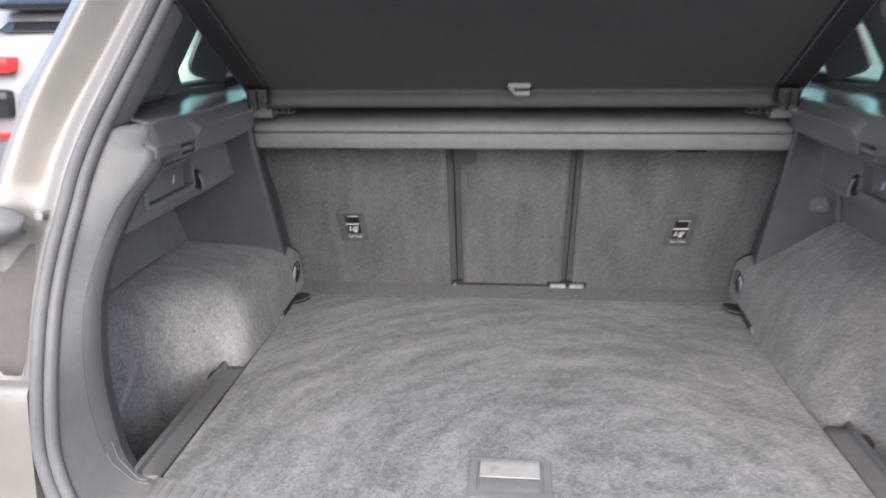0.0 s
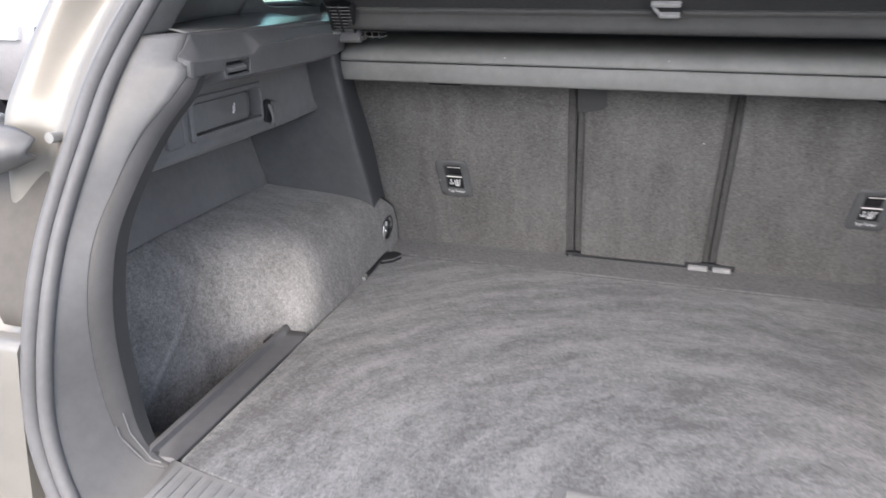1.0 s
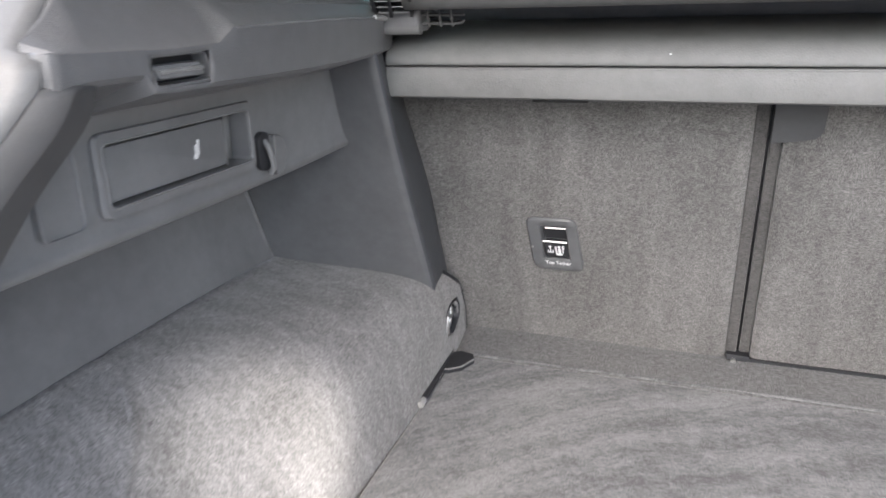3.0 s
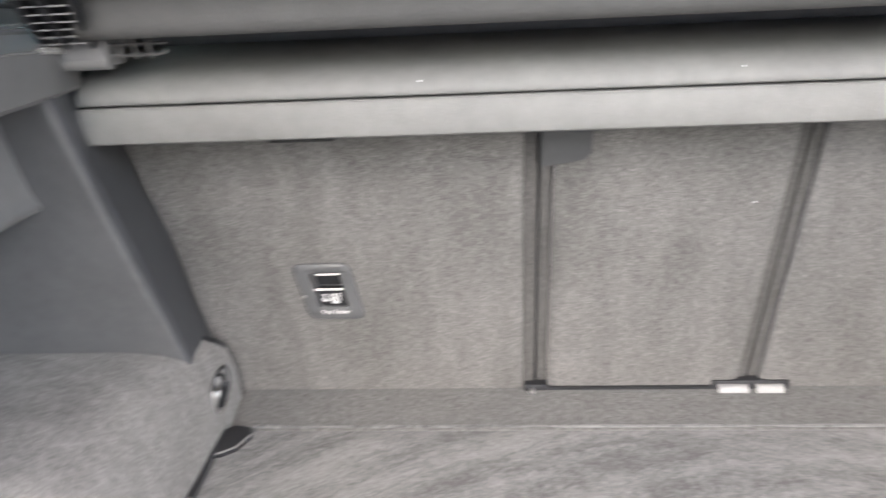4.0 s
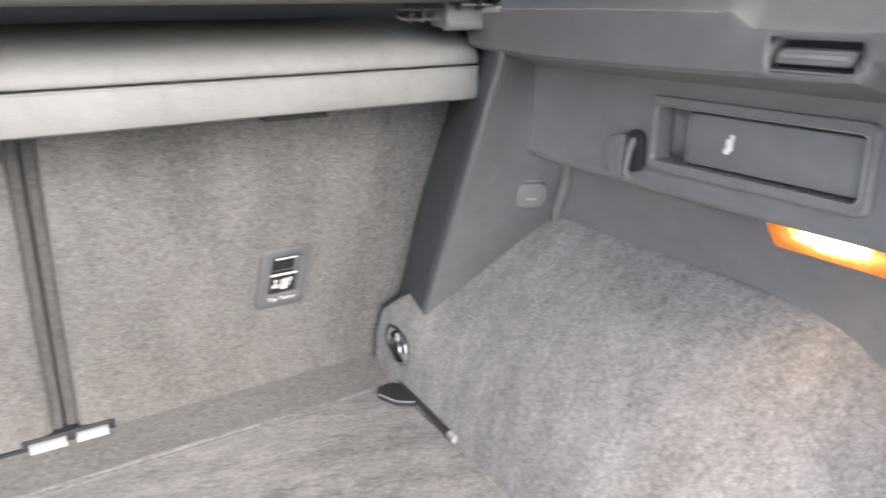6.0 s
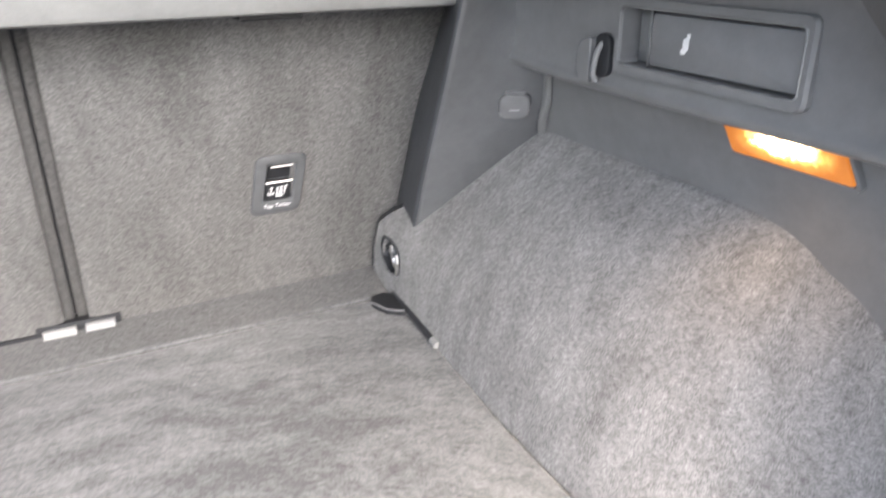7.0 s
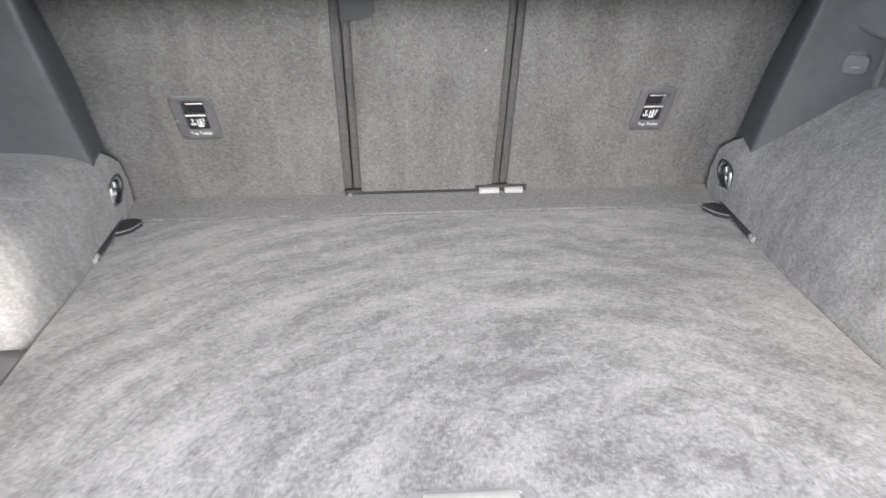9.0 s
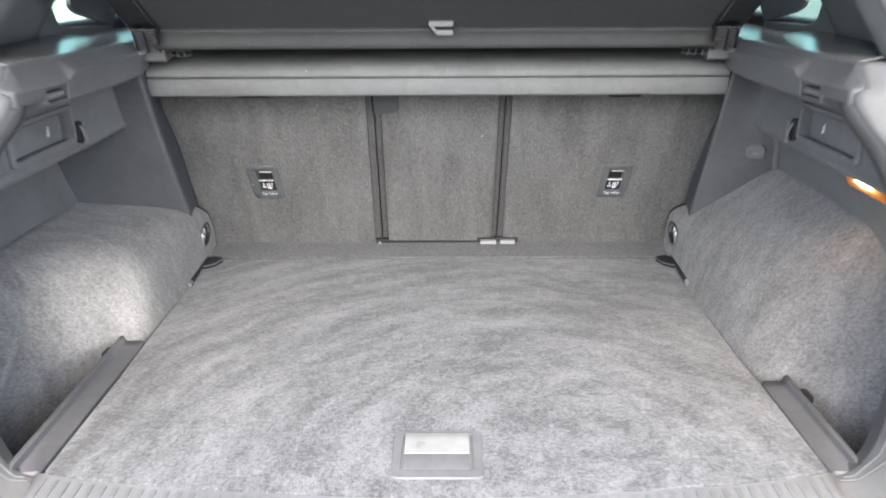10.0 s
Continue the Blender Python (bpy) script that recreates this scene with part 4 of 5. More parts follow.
def tether(x, parent):
    """Child-seat anchor bezel: recess with a steel bar over a printed flap."""
    # The bezels lean outwards at the top with the seat backs' sides.
    M = seat_at(x, 0.166) @ Matrix(((1, math.copysign(0.13, x), 0, 0), (0, 1, 0, 0), (0, 0, 1, 0), (0, 0, 0, 1)))
    b = part("anchor_bezel", ring_plate(M, 0.066 if x < 0 else 0.061, 0.080, 0.010, 0.034, 0.050, 0.003, -0.003, 0.0045, 0.0018, ix=0.001, iy=0.003, floor=-0.012), BEZD, parent, "grey plastic anchor surround")
    part("recess", plate(M, 0.0315, 0.0255, 0.002, -0.0118, -0.0100, 0, cx=0.001, cy=0.0150), BLACK, b)
    part("anchor_bar", tube([M @ Vector((-0.0155, 0.004, 0.002)), M @ Vector((0.0165, 0.004, 0.002))], 0.0013, 8), CHROME, b, "steel anchor bar")
    part("anchor_bar", tube([M @ Vector((-0.010, 0.0225, -0.002)), M @ Vector((0.0165, 0.0225, -0.002))], 0.0010, 8), CHROME, b)
    fl = part("flap", plate(M, 0.031, 0.022, 0.002, -0.010, 0.0005, 0.001, cx=0.001, cy=-0.0105), BLACK, b)
    bm = bmesh.new()
    for w, h, cx, cy in ((0.0016, 0.010, -0.0075, -0.0085), (0.0075, 0.0016, -0.0075, -0.0135), (0.0014, 0.004, -0.0108, -0.0118), (0.0014, 0.004, -0.0042, -0.0118), (0.004, 0.0016, -0.0075, -0.0048),
                         (0.0022, 0.0125, 0.0000, -0.0100), (0.0085, 0.0030, 0.0035, -0.0160), (0.0040, 0.0075, 0.0045, -0.0105), (0.0034, 0.0034, 0.0045, -0.0048), (0.0014, 0.011, 0.0090, -0.0085), (0.003, 0.0014, 0.0102, -0.0035), (0.003, 0.0014, 0.0102, -0.0065)):
        plate(M, w, h, min(w, h) * 0.4, 0.0005, 0.0010, 0, bm, cx=cx, cy=cy)
    part("symbol", bm, WHITE, fl, "white printed anchor symbol")
    tm = text_mesh("Top Tether", 0.0072)
    bmesh.ops.transform(tm, matrix=M @ pose(0.001, -0.0275, 0.0047), verts=tm.verts)
    part("lettering", tm, WHITE, b, "white printed words", smooth=False)
    return b


tb = tether(-0.368, seat_l)
part("rivet", tube([seat_at(-0.3975, 0.162) @ Vector((0, 0, 0.003)), seat_at(-0.3975, 0.162) @ Vector((0, 0, 0.0056))], 0.0018, 8), PALE, tb)
tether(0.374, seat_r)

# ---- roller cassette and raised parcel shelf ----


def cassette():
    T = thing("cover_cassette", (0, 0.65, 0.38), "grey padded cassette bar across the seat backs", "cassette")
    lower = [(0.604, 0.3745), (0.598, 0.3765), (0.5955, 0.381), (0.5945, 0.4040), (0.5958, 0.4063), (0.612, 0.4068), (0.70, 0.41), (0.70, 0.376)]
    upper = [(0.606, 0.4077), (0.5990, 0.4081), (0.5972, 0.4100), (0.5974, 0.4135), (0.5986, 0.4175), (0.6010, 0.4215), (0.6052, 0.4257), (0.6115, 0.4298), (0.6200, 0.4335), (0.6310, 0.4368), (0.6450, 0.4400), (0.6620, 0.4430), (0.6800, 0.4460), (0.70, 0.4500), (0.704, 0.4095)]
    lo = part("lower_rail", prism_x(lower, -0.518, 0.521, 40), BARM, T)
    part("roller_cover", prism_x(upper, -0.519, 0.522, 40), BARM, T, sharp=50)
    # A board added to keep the gap behind the cassette dark.
    part("gap_board", box(-0.53, 0.53, 0.705, 0.715, 0.40, 0.56), BOARDM, T, "board added to keep the gap behind the cassette dark", smooth=False)
    part("crease_lip", prism_x([(0.5965, 0.4046), (0.5938, 0.4052), (0.5938, 0.4065), (0.5965, 0.4071)], -0.518, 0.521, 20), BARM, T)
    part("core", box(-0.515, 0.518, 0.61, 0.70, 0.400, 0.415), BLACK, T)
    for s in (-1, 1):
        part("end_cap", prism_x([(y, z) for y, z in ((0.612, 0.380), (0.604, 0.40), (0.606, 0.428), (0.62, 0.434), (0.70, 0.434), (0.71, 0.39))], s * 0.518, s * 0.540), BLACK, T, bevel=0.003)
    for x in (-0.335, 0.342):
        part("release_tab", box(x - 0.028, x + 0.028, 0.603, 0.66, 0.3722 if x < 0 else 0.3706, 0.376, 0.0015), VOID, lo)


def parcel_shelf():
    T = thing("parcel_shelf", (0, 0.54, 0.465), "charcoal cloth parcel shelf hinged up over the boot", "parcel shelf")
    d = Vector((0, -0.85, 0.527))
    n = Vector((0, 0.527, 0.85))
    base = Vector((0, 0.535, 0.489))
    # Underside first, then the upper face 14 mm above it.
    def sheet(x0, x1, u0, u1, drop, top):
        rows = []
        for u in np.linspace(u0, u1, 12):
            c = base + d * u
            rows.append([c + Vector((x, 0, 0)) - n * drop for x in np.linspace(x0, x1, 20)])
        bm = grid(rows)
        r = bmesh.ops.extrude_face_region(bm, geom=list(bm.faces))
        bmesh.ops.translate(bm, verts=[v for v in r["geom"] if isinstance(v, bmesh.types.BMVert)], vec=n * (top + drop))
        return bm
    # An added strip blocks cabin light, so the cassette's top darkens.
    part("light_stop_strip", slab([(0.5495, 0.470), (0.560, 0.4735), (0.72, 0.500), (0.72, 0.506), (0.556, 0.482), (0.545, 0.476)], 'x', -0.50, 0.50), BOARDM, T, "strip added to keep cabin light off the cassette", smooth=False)
    part("panel", sheet(-0.455, 0.455, 0.012, 0.62, 0.0, 0.014), SHELF, T)
    for s in (-1, 1):
        b = part("side_frame", sheet(min(s * 0.452, s * 0.500), max(s * 0.452, s * 0.500), 0.0, 0.63, 0.006, 0.016), BLACK, T, "black side frame", bevel=0.003)
    part("front_band", loft([[(x, 0.552, 0.470), (x, 0.538, 0.4655), (x, 0.531, 0.470), (x, 0.528, 0.481), (x, 0.524, 0.4895), (x, 0.519, 0.4950), (x, 0.532, 0.500)] for x in (-0.470, -0.2, 0.2, 0.470)], 30, 24), BANDM, T, "padded front edge", solid=0.004)
    # The pull catch is a hook of two short bars joined by a slanting web, open on one side.
    M = frame_of((0.0095, 0.508, 0.5005), (1, 0, 0), (0, -0.55, 0.83))
    c = part("catch", plate(M, 0.040, 0.024, 0.006, -0.004, 0.0012, 0.001, cx=0.002), BLACK, T, "black pull catch with two bright bars")
    part("catch_bar", plate(M, 0.040, 0.0066, 0.0028, 0.001, 0.0085, 0.0022, cy=0.0088), PALE, c, "smooth grey upper bar")
    part("catch_bar", plate(M, 0.028, 0.0062, 0.0028, 0.001, 0.0085, 0.0022, cx=0.0055, cy=-0.0085), PALE, c)
    part("catch_web", tube([M @ Vector(p) for p in ((-0.0172, 0.0088, 0.0045), (-0.0135, 0.001, 0.0045), (-0.0065, -0.0080, 0.0045))], 0.0026, 8, 8), PALE, c)
    for s in (-1, 1):
        h = part("hinge_clip", box(*sorted((s * 0.466, s * 0.507)), 0.560, 0.592, 0.443, 0.466, 0.005, 3), RAILM, T, "grey plastic hinge clip")
        part("clip_pin", tube([(s * 0.466, 0.566, 0.4465), (s * 0.500, 0.566, 0.4465), (s * 0.519, 0.568, 0.4475), (s * 0.535, 0.572, 0.452)], 0.0062, 12, 14), SURR, h)
        # A ladder of thin rungs between two cheeks climbs along the shelf's side frame.
        for hx0, hx1 in ((0.505, 0.5085), (0.4885, 0.4915), (0.468, 0.4705)):
            rows = []
            for u in np.linspace(-0.030, 0.045, 8):
                c = base + d * u - n * 0.010
                rows.append([c + Vector((x - s * 0.28 * (u + 0.030), 0, 0)) - n * w for x, w in ((s * hx0, 0.0), (s * hx0, 0.009), (s * hx1, 0.009), (s * hx1, 0.0))])
            part("cheek", grid(rows, closed=True), BLACK, h)
        part("carrier", grid([[base + d * u - n * w + Vector((x - s * 0.28 * (u + 0.030), 0, 0)) for x, w in ((s * 0.469, 0.0095), (s * 0.507, 0.0095), (s * 0.507, 0.006), (s * 0.469, 0.006))] for u in (-0.029, 0.0, 0.044)], closed=True), BLACK, h)
        for j in range(8):
            o = base + d * (-0.028 + 0.010 * j) - n * 0.015
            dx = s * 0.0028 * j
            part("rib", box(*(sorted((s * 0.4695 - dx, s * 0.507 - dx))), o.y - 0.0045, o.y + 0.0015, o.z - 0.0006, o.z + 0.0006), DARK, h)
        # An open guide reaches inwards along the cassette.
        for z in (0.4505, 0.4585, 0.466):
            part("guide", tube([(s * 0.467, 0.570, z), (s * 0.430, 0.570, z), (s * 0.423, 0.571, z + (0.003 if z < 0.455 else 0.0))], 0.0014, 6, 10), BLACK if z > 0.46 else BANDM, h)
        for x in (0.458, 0.446, 0.434):
            part("guide", tube([(s * x, 0.569, 0.4475), (s * (x + 0.001), 0.566, 0.458), (s * (x + 0.002), 0.568, 0.467)], 0.0013, 6, 8), BANDM, h)


cassette()
parcel_shelf()

# ---- car body round the opening ----


def car_body():
    T = thing("car_body", (0, 0.3, -0.72), "champagne painted car body with open tailgate, seen from behind", "car")
    for s in (-1, 1):
        S = np.array(mir(s, SEAL_UP[:-1]))
        nm = []
        for k in range(len(S)):
            t = S[min(k + 1, len(S) - 1)] - S[max(k - 1, 0)]
            o = np.array((t[2], 0, -t[0])) * s
            o = o / (np.linalg.norm(o) + 1e-9)
            if o[0] * s < 0:
                o = -o
            nm.append(o)
        O = np.array(nm)
        yv = np.array((0, 1.0, 0))
        # Two rubber beads on the flange.
        for off, dy, r in ((0.006, -0.006, 0.0085), (0.024, -0.008, 0.0095)):
            part("seal_bead", tube(cr(S + O * off + yv * dy, 80), r, 16), SEALM, T, "grey rubber weather seal")
        part("seal_web", grid([list(cr(S + O * o_ + yv * d_, 70)) for o_, d_ in ((0.004, 0.008), (0.015, 0.006), (0.034, 0.0))]), BLACK, T, "dark seal channel", solid=0.003)
        keep = np.where(S[:, 2] > 0.44, 0.12, 1.0)[:, None]
        flange = [S + O * o_ + yv * (d_ if d_ < 0.03 else 0.03 + (d_ - 0.03) * keep) for o_, d_ in ((0.030, 0.006), (0.042, 0.002), (0.060, 0.010), (0.080, 0.004), (0.110, -0.012), (0.125, -0.006), (0.137, 0.02), (0.150, 0.08), (0.165, 0.25), (0.175, 0.70), (0.175, 1.4))]
        P = np.stack(flange, axis=1)
        P[:, :, 2] = np.where(P[:, :, 2] < -0.15, -0.15, P[:, :, 2])
        # The panel steps in below the tail lamp.
        step = 0.055 * np.interp(S[:, 2], (0.165, 0.20, 0.31, 0.345), (0, 1, 1, 0))
        P[:, 3:, 1] += step[:, None]
        P[:, 2, 1] += 0.4 * step
        part("quarter_panel", grid(cr(np.array([cr(r, 40) for r in P]), 64)), PAINT, T, "champagne painted rear quarter", solid=0.004)
        # A plate in darker paint puts in the shade below the tail lamp.
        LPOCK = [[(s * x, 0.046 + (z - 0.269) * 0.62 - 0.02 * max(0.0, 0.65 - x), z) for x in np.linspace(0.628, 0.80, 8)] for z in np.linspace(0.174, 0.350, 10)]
        part("lamp_pocket_shade", grid(LPOCK), POCKM, T, "body paint darkened for the shade below the tail lamp", solid=0.003)
        part("buffer", tube([(s * 0.634, 0.095, 0.370), (s * 0.633, 0.066, 0.373)], 0.0062, 14), PALE, T, "pale rubber tailgate buffer")
        for y, x, z in ((0.051, 0.694, 0.269), (0.009, 0.683, 0.203)):
            part("screw_hole", tube([(s * x, y + 0.004, z), (s * x, y - 0.002, z)], 0.0045, 10), BLACK, T, "small dark hole")
        part("bumper_corner", prism_x([(-0.030, 0.176), (-0.044, 0.1765), (-0.050, 0.1745), (-0.0545, 0.168), (-0.062, 0.12), (-0.071, 0.05), (-0.080, -0.03), (-0.092, -0.15), (-0.098, -0.35), (-0.03, -0.35)], s * 0.607, s * 0.83, 4), PAINT, T, "champagne painted bumper corner")
        E = [(0.558, 0.198, 0.4795), (0.549, 0.223, 0.510), (0.537, 0.252, 0.546), (0.515, 0.297, 0.61), (0.490, 0.345, 0.685), (0.44, 0.41, 0.80)]
        B = [(0.564, 0.154, 0.4785), (0.555, 0.178, 0.507), (0.543, 0.205, 0.545), (0.521, 0.250, 0.61), (0.495, 0.300, 0.685), (0.445, 0.365, 0.80)]
        part("pillar_edge", loft([[(s * (b[0] + 0.004), b[1] + 0.004, b[2]), (s * b[0], b[1], b[2]), (s * (0.5 * (a[0] + b[0]) - 0.002), 0.5 * (a[1] + b[1]), 0.5 * (a[2] + b[2])), (s * a[0], a[1], a[2]), (s * (a[0] + 0.012), a[1] + 0.002, a[2])] for a, b in zip(E, B)], 40, 13), SURR, T, "grey edge of the pillar trim", solid=0.002)
        pil = [[(s * 0.572, 0.190, 0.474), (s * 0.60, 0.25, 0.476), (s * 0.635, 0.37, 0.48), (s * 0.652, 0.50, 0.484)],
               [(s * 0.546, 0.248, 0.545), (s * 0.59, 0.32, 0.55), (s * 0.63, 0.43, 0.55), (s * 0.650, 0.585, 0.545)],
               [(s * 0.517, 0.310, 0.634), (s * 0.565, 0.39, 0.64), (s * 0.61, 0.52, 0.64), (s * 0.642, 0.70, 0.635)],
               [(s * 0.486, 0.360, 0.715), (s * 0.53, 0.46, 0.725), (s * 0.58, 0.60, 0.73), (s * 0.62, 0.82, 0.725)],
               [(s * 0.43, 0.395, 0.82), (s * 0.47, 0.55, 0.84), (s * 0.52, 0.75, 0.85), (s * 0.57, 1.0, 0.855)]]
        part("pillar_trim", loft(pil, 24, 20), DARK, T, "charcoal rear pillar trim", solid=0.004)
        # The trim runs on under the quarter window, round its corner, and up the pillar in front of it.
        part("window_trim", slab([(0.50, 0.464), (0.52, 0.535), (0.575, 0.537), (0.5785, 0.522), (0.582, 0.510), (0.589, 0.502), (0.600, 0.4965), (0.63, 0.4935), (0.78, 0.489), (0.80, 0.488), (0.80, 0.464)], 'x', s * 0.653, s * 0.661), DARK, T, "charcoal trim below the quarter window", bevel=0.002)
        part("window_post", slab([(0.79, 0.4905), (0.766, 0.4945), (0.672, 0.513), (0.652, 0.521), (0.642, 0.531), (0.644, 0.541), (0.70, 0.587), (0.80, 0.672), (1.00, 0.85), (1.24, 0.85), (1.00, 0.66), (0.84, 0.52), (0.805, 0.4885)], 'x', s * 0.655, s * 0.664), DARK, T, "charcoal post between quarter window and door", bevel=0.002)
        part("window_ledge", loft([[(s * 0.668, y, 0.470), (s * 0.670, y, 0.490), (s * 0.676, y, 0.498), (s * 0.70, y, 0.498)] for y in (0.25, 0.6, 1.0, 1.5)], 16, 10), BLACK, T, solid=0.004)
        part("ledge", loft([[(s * 0.50, y, 0.455), (s * 0.52, y, 0.470), (s * 0.60, y, 0.473), (s * 0.67, y, 0.474)] for y in (0.56, 0.8, 1.1, 1.5)], 12, 12), LEDGE, T, solid=0.004)
        gl = part("side_window", slab([(0.45, 0.49), (1.5, 0.49), (1.5, 0.86), (0.80, 0.86)], 'x', s * 0.690, s * 0.694), GLASS, T, "green tinted side window", smooth=False)
        gl.visible_shadow = False
        part("side_wall", slab([(0.16, -0.45), (1.5, -0.45), (1.5, 0.49), (0.26, 0.49), (0.16, 0.2)], 'x', s * 0.742, s * 0.752), BLACK, T, smooth=False)
    roof = [[(x, y, z - 0.05 * (x / 0.62) ** 2) for x in (-0.62, -0.3, 0, 0.3, 0.62)] for y, z in ((0.43, 0.90), (0.8, 0.935), (1.2, 0.945), (1.6, 0.94))]
    part("headliner", loft(roof, 14, 14), HEADL, T, "pale cloth headliner", solid=0.02)
    roof = [[(x, y, z - 0.06 * (x / 0.66) ** 2) for x in (-0.66, -0.3, 0, 0.3, 0.66)] for y, z in ((0.40, 0.945), (0.8, 0.975), (1.2, 0.985), (1.6, 0.98))]
    part("roof", loft(roof, 14, 14), PAINT, T, solid=0.01)
    part("bulkhead", slab([(-0.76, -0.45), (0.76, -0.45), (0.76, 1.0), (-0.76, 1.0)], 'y', 1.55, 1.58), BLACK, T, smooth=False)
    # Raised tailgate overhead: window half rising from the hinge, lower half bent over.
    gate = [(0.41, 0.955, 0.60), (0.30, 1.02, 0.61), (-0.02, 1.18, 0.63), (-0.10, 1.21, 0.64), (-0.26, 1.235, 0.64), (-0.44, 1.215, 0.63), (-0.60, 1.14, 0.60), (-0.66, 1.09, 0.57)]

    def shell(dz, k, inside):
        rows = [[(x * w * k, y, z + dz - 0.05 * x * x) for x in np.linspace(-1, 1, 25)] for y, z, w in cr(np.array(gate), 50)]
        return cut(grid(rows), lambda c: inside and -0.04 < c.y < 0.30 and abs(c.x) < 0.48)
    part("tailgate", shell(0.04, 1.0, True), PAINT, T, "raised tailgate", solid=0.004)
    part("tailgate_lining", shell(0.0, 0.97, True), DARK, T, "charcoal tailgate lining", solid=0.004)
    pane = part("tailgate_window", grid([[(x * 0.50, y, z + 0.02 - 0.035 * x * x) for x in np.linspace(-1, 1, 9)] for y, z in ((0.31, 1.015), (-0.05, 1.195))]), GLASS, T, "green tinted rear window", solid=0.004)
    pane.visible_shadow = False
    part("bumper", loft([[(x, -0.115 - 0.02 * (1 - (x / 0.8) ** 2), -0.045), (x, -0.16 - 0.03 * (1 - (x / 0.8) ** 2), -0.06), (x, -0.20 - 0.04 * (1 - (x / 0.8) ** 2), -0.10), (x, -0.20 - 0.04 * (1 - (x / 0.8) ** 2), -0.40)] for x in (-0.80, -0.4, 0.0, 0.4, 0.80)], 24, 14), PAINT, T, "champagne painted bumper", solid=0.006)


car_body()


def tail_lamp(s):
    T = thing("tail_lamp_mount", (s * 0.66, 0.06, 0.34), "dark grey plastic tail lamp corner beside the opening", "tail lamp", "tail lamps")
    part("lamp_corner", loft([[(s * 0.640, 0.054, 0.374), (s * 0.66, 0.048, 0.386), (s * 0.70, 0.040, 0.392), (s * 0.76, 0.045, 0.395)],
                              [(s * 0.640, 0.046, 0.368), (s * 0.66, 0.030, 0.372), (s * 0.70, 0.018, 0.374), (s * 0.76, 0.025, 0.375)],
                              [(s * 0.645, 0.042, 0.360), (s * 0.665, 0.026, 0.356), (s * 0.70, 0.014, 0.350), (s * 0.76, 0.02, 0.345)],
                              [(s * 0.65, 0.06, 0.352), (s * 0.67, 0.05, 0.342), (s * 0.70, 0.045, 0.332), (s * 0.76, 0.05, 0.325)]], 14, 14), DARK, T, solid=0.004)


for s_ in (-1, 1):
    tail_lamp(s_)


def parked_car(X, Y, label):
    """A pale estate car standing tail-on in a bay."""
    G = -0.72
    T = thing("parked_car", (X, Y, G), label, "car", "parked cars")
    W = paint("silver_paint", (0.29, 0.285, 0.29))
    RED = mat("red_lens", (0.65, 0.03, 0.03), 0.2)
    DG = mat("dark_window", (0.02, 0.022, 0.025), 0.08)
    prof = [(0.06, 0.42), (-0.02, 0.55), (0.0, 0.80), (0.04, 1.02), (0.20, 1.38), (0.42, 1.58), (1.2, 1.66), (2.4, 1.60), (3.2, 1.08), (4.3, 0.92), (4.45, 0.55), (4.40, 0.34), (2.2, 0.26), (0.12, 0.28)]
    rows = []
    for x, k, top in ((-0.90, 0.30, 0.42), (-0.86, 0.10, 0.10), (-0.6, 0.03, 0.02), (0, 0, 0), (0.6, 0.03, 0.02), (0.86, 0.10, 0.10), (0.90, 0.30, 0.42)):
        rows.append([(X + x * (1 - 0.16 * max(0, z - 1.0)), Y + y + k * (1 if y < 2 else -1), G + z - top * max(0, z - 0.9)) for y, z in prof])
    bm = grid(cr(np.array(rows), 26), closed=True)
    body = part("body", bm, W, T)
    part("rear_window", loft([[(X + x * 0.60, Y + 0.145 + 0.02 * x * x, G + 1.30), (X + x * 0.56, Y + 0.165 + 0.02 * x * x, G + 1.33), (X + x * 0.52, Y + 0.19 + 0.02 * x * x, G + 1.37)] for x in (-1, -0.5, 0, 0.5, 1)], 12, 8), DG, T, solid=0.01)
    part("spoiler", loft([[(X + x * 0.58, Y + 0.36, G + 1.56), (X + x * 0.58, Y + 0.10, G + 1.50), (X + x * 0.58, Y + 0.12, G + 1.455), (X + x * 0.58, Y + 0.3, G + 1.46)] for x in (-1, 0, 1)], 8, 8), DG, T, solid=0.02)
    for s in (-1, 1):
        if s < 0:
            part("tail_lamp", box(X - 0.86, X - 0.42, Y - 0.03, Y + 0.16, G + 1.03, G + 1.14, 0.03), RED, T, "red tail lamp")
        part("bumper_insert", box(X + min(s * 0.45, s * 0.84), X + max(s * 0.45, s * 0.84), Y - 0.05, Y + 0.12, G + 0.72, G + 0.92, 0.05), DG, T, "dark bumper insert")
        part("reflector", box(X + min(s * 0.50, s * 0.80), X + max(s * 0.50, s * 0.80), Y - 0.035, Y + 0.08, G + 0.58, G + 0.62, 0.01), RED, T)
        for y in (0.85, 3.5):
            w = part("wheel", tube([(X + s * 0.70, Y + y, G + 0.33), (X + s * 0.915, Y + y, G + 0.33)], 0.33, 28), RUBBER, T)
            part("rim", tube([(X + s * 0.90, Y + y, G + 0.33), (X + s * 0.925, Y + y, G + 0.33)], 0.21, 20), CHROME, w)
    part("number_plate", box(X - 0.26, X + 0.26, Y - 0.035, Y + 0.02, G + 0.80, G + 0.91, 0.004), WHITE, body)


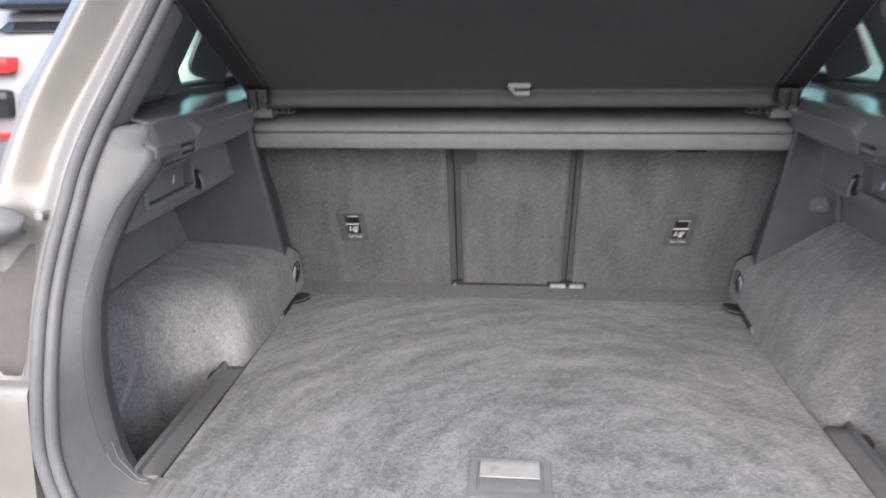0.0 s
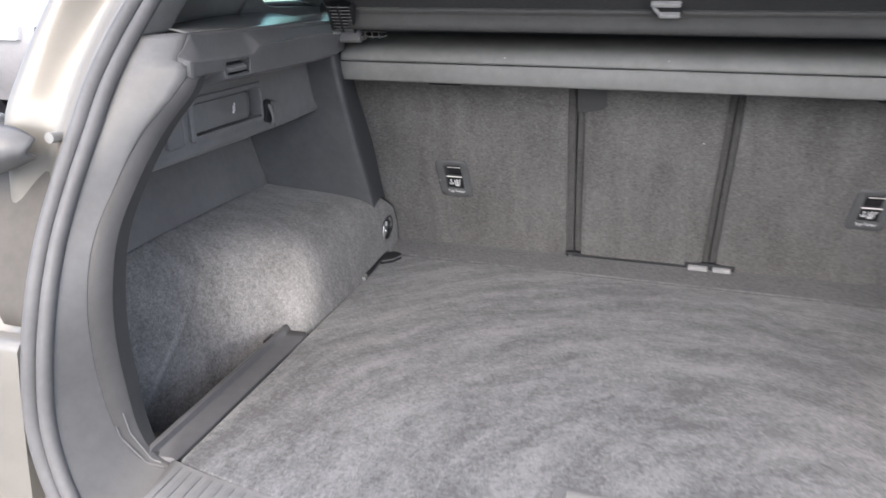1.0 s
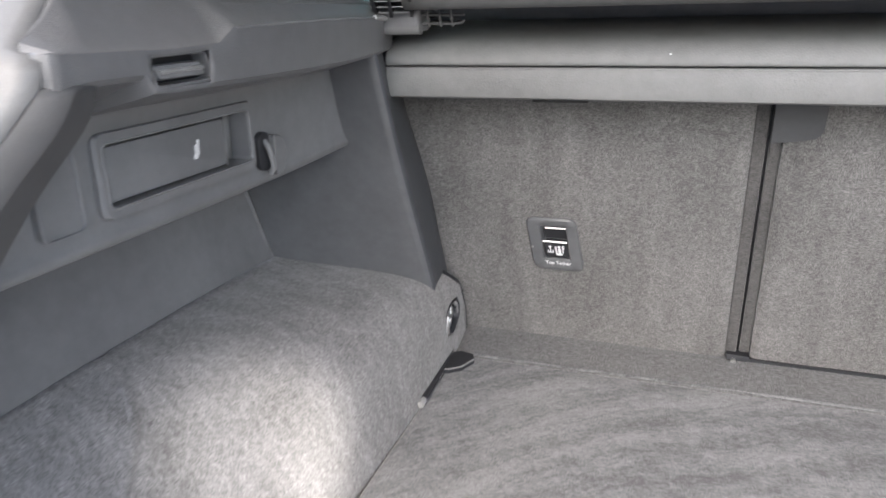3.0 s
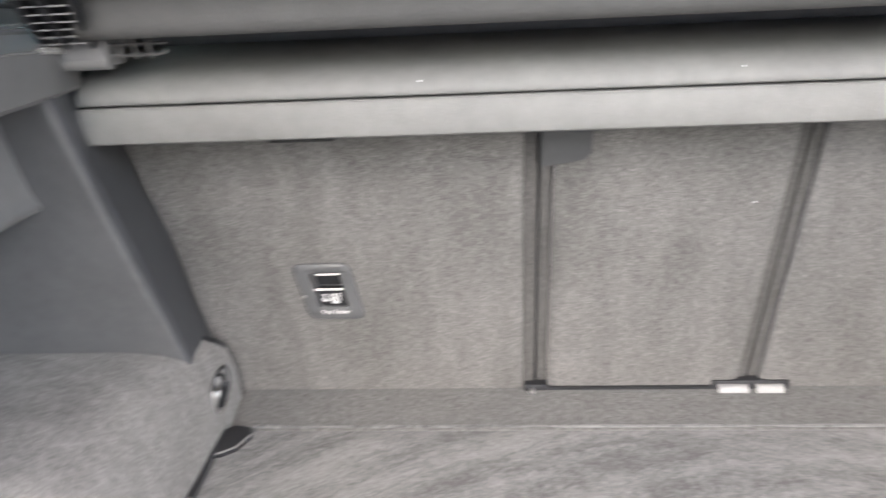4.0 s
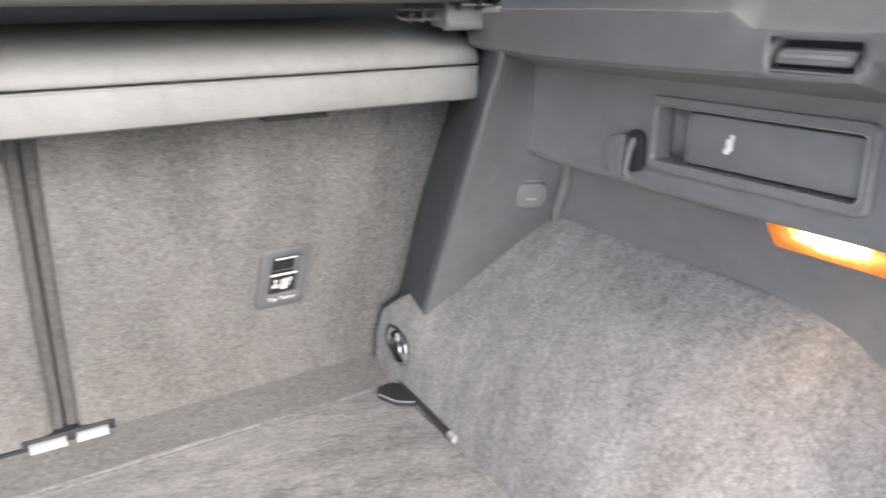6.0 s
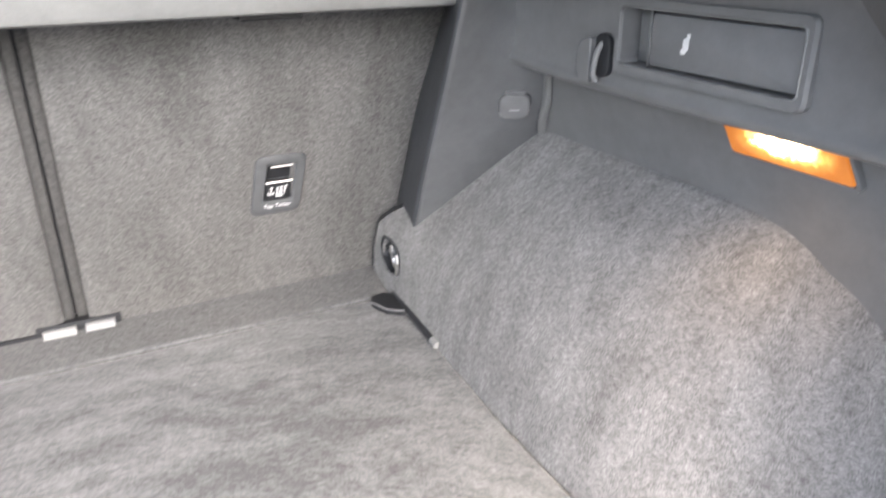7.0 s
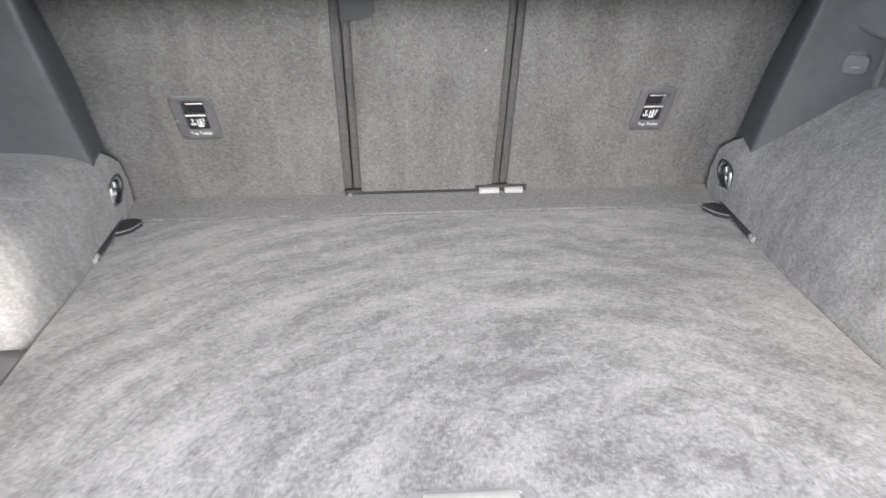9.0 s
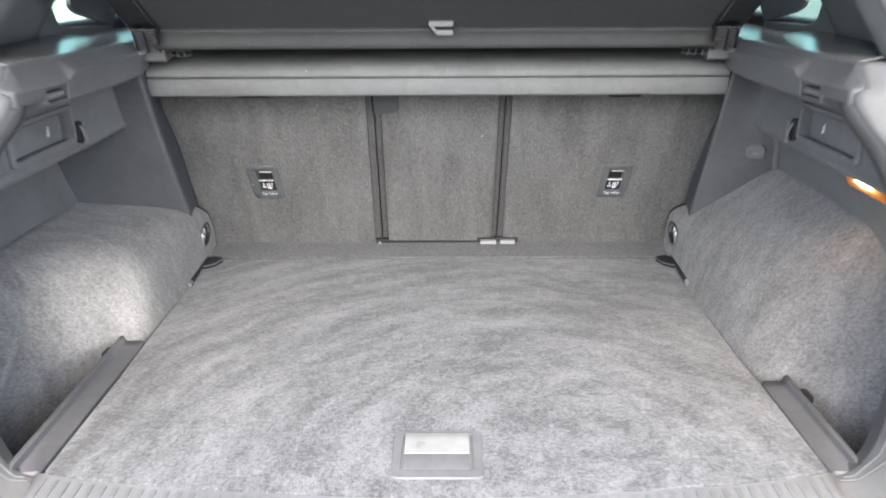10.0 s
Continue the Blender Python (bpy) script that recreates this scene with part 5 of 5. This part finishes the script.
parked_car(-3.05, 4.0, "pale silver car parked tail-on with red tail lamps")
parked_car(-5.35, 4.25, "pale silver car parked in the second bay along")


def hedge():
    """A clipped hedge across the far side of the car park."""
    rnd = random.Random(5)
    LEAF = mat("hedge_leaf", (0.09, 0.14, 0.03), 0.6)
    t, b, L = nodes(LEAF)
    g = t.nodes.new("ShaderNodeNewGeometry")
    L.new(ramp(t, g.outputs["Random Per Island"], [(0.0, (0.05, 0.09, 0.02)), (0.7, (0.12, 0.17, 0.03)), (1.0, (0.28, 0.27, 0.05))]), b.inputs["Base Color"])
    verts, faces = [], []
    for _ in range(5000):
        x = rnd.uniform(-14, -2)
        top = 0.95 + 0.25 * math.sin(1.7 * x) + 0.15 * math.sin(4.1 * x)
        c = Vector((x, 12 + rnd.gauss(0, 0.35), rnd.uniform(-0.72, top)))
        a = Vector((rnd.gauss(0, 1), rnd.gauss(0, 1), rnd.gauss(0, 1))).normalized()
        q = a.orthogonal().normalized()
        w, l = rnd.uniform(0.03, 0.06), rnd.uniform(0.07, 0.13)
        k = len(verts)
        verts += [c - a * l, c + q * w, c + a * l, c - q * w + a.cross(q) * 0.02]
        faces.append((k, k + 1, k + 2, k + 3))
    me = bpy.data.meshes.new("hedge")
    me.from_pydata([tuple(v) for v in verts], [], faces)
    me.materials.append(LEAF)
    tagged(new("hedge", me), "yellow-green clipped hedge beyond the parked car", "hedge", "", "stuff")


hedge()


def lint():
    """Bright specks of lint caught on the cloth and trim."""
    for x, y, z in ((-0.232, 0.5978, 0.4195), (-0.230, 0.5335, 0.470), (0.02, 0.5980, 0.4215), (-0.545, 0.6605, 0.247), (-0.552, 0.6590, 0.2475), (0.0914, 0.7455, 0.2693)):
        bm = bmesh.new()
        bmesh.ops.create_icosphere(bm, subdivisions=1, radius=0.0011, matrix=pose(x, y, z, 0, 0, 37 * x * 100) @ Matrix.Diagonal((1.5, 0.8, 0.7, 1)))
        ob = part("lint_speck", bm, WHITE, None)
        tagged(ob, "tiny pale speck of lint stuck to the lining", "lint", "lint specks")


lint()
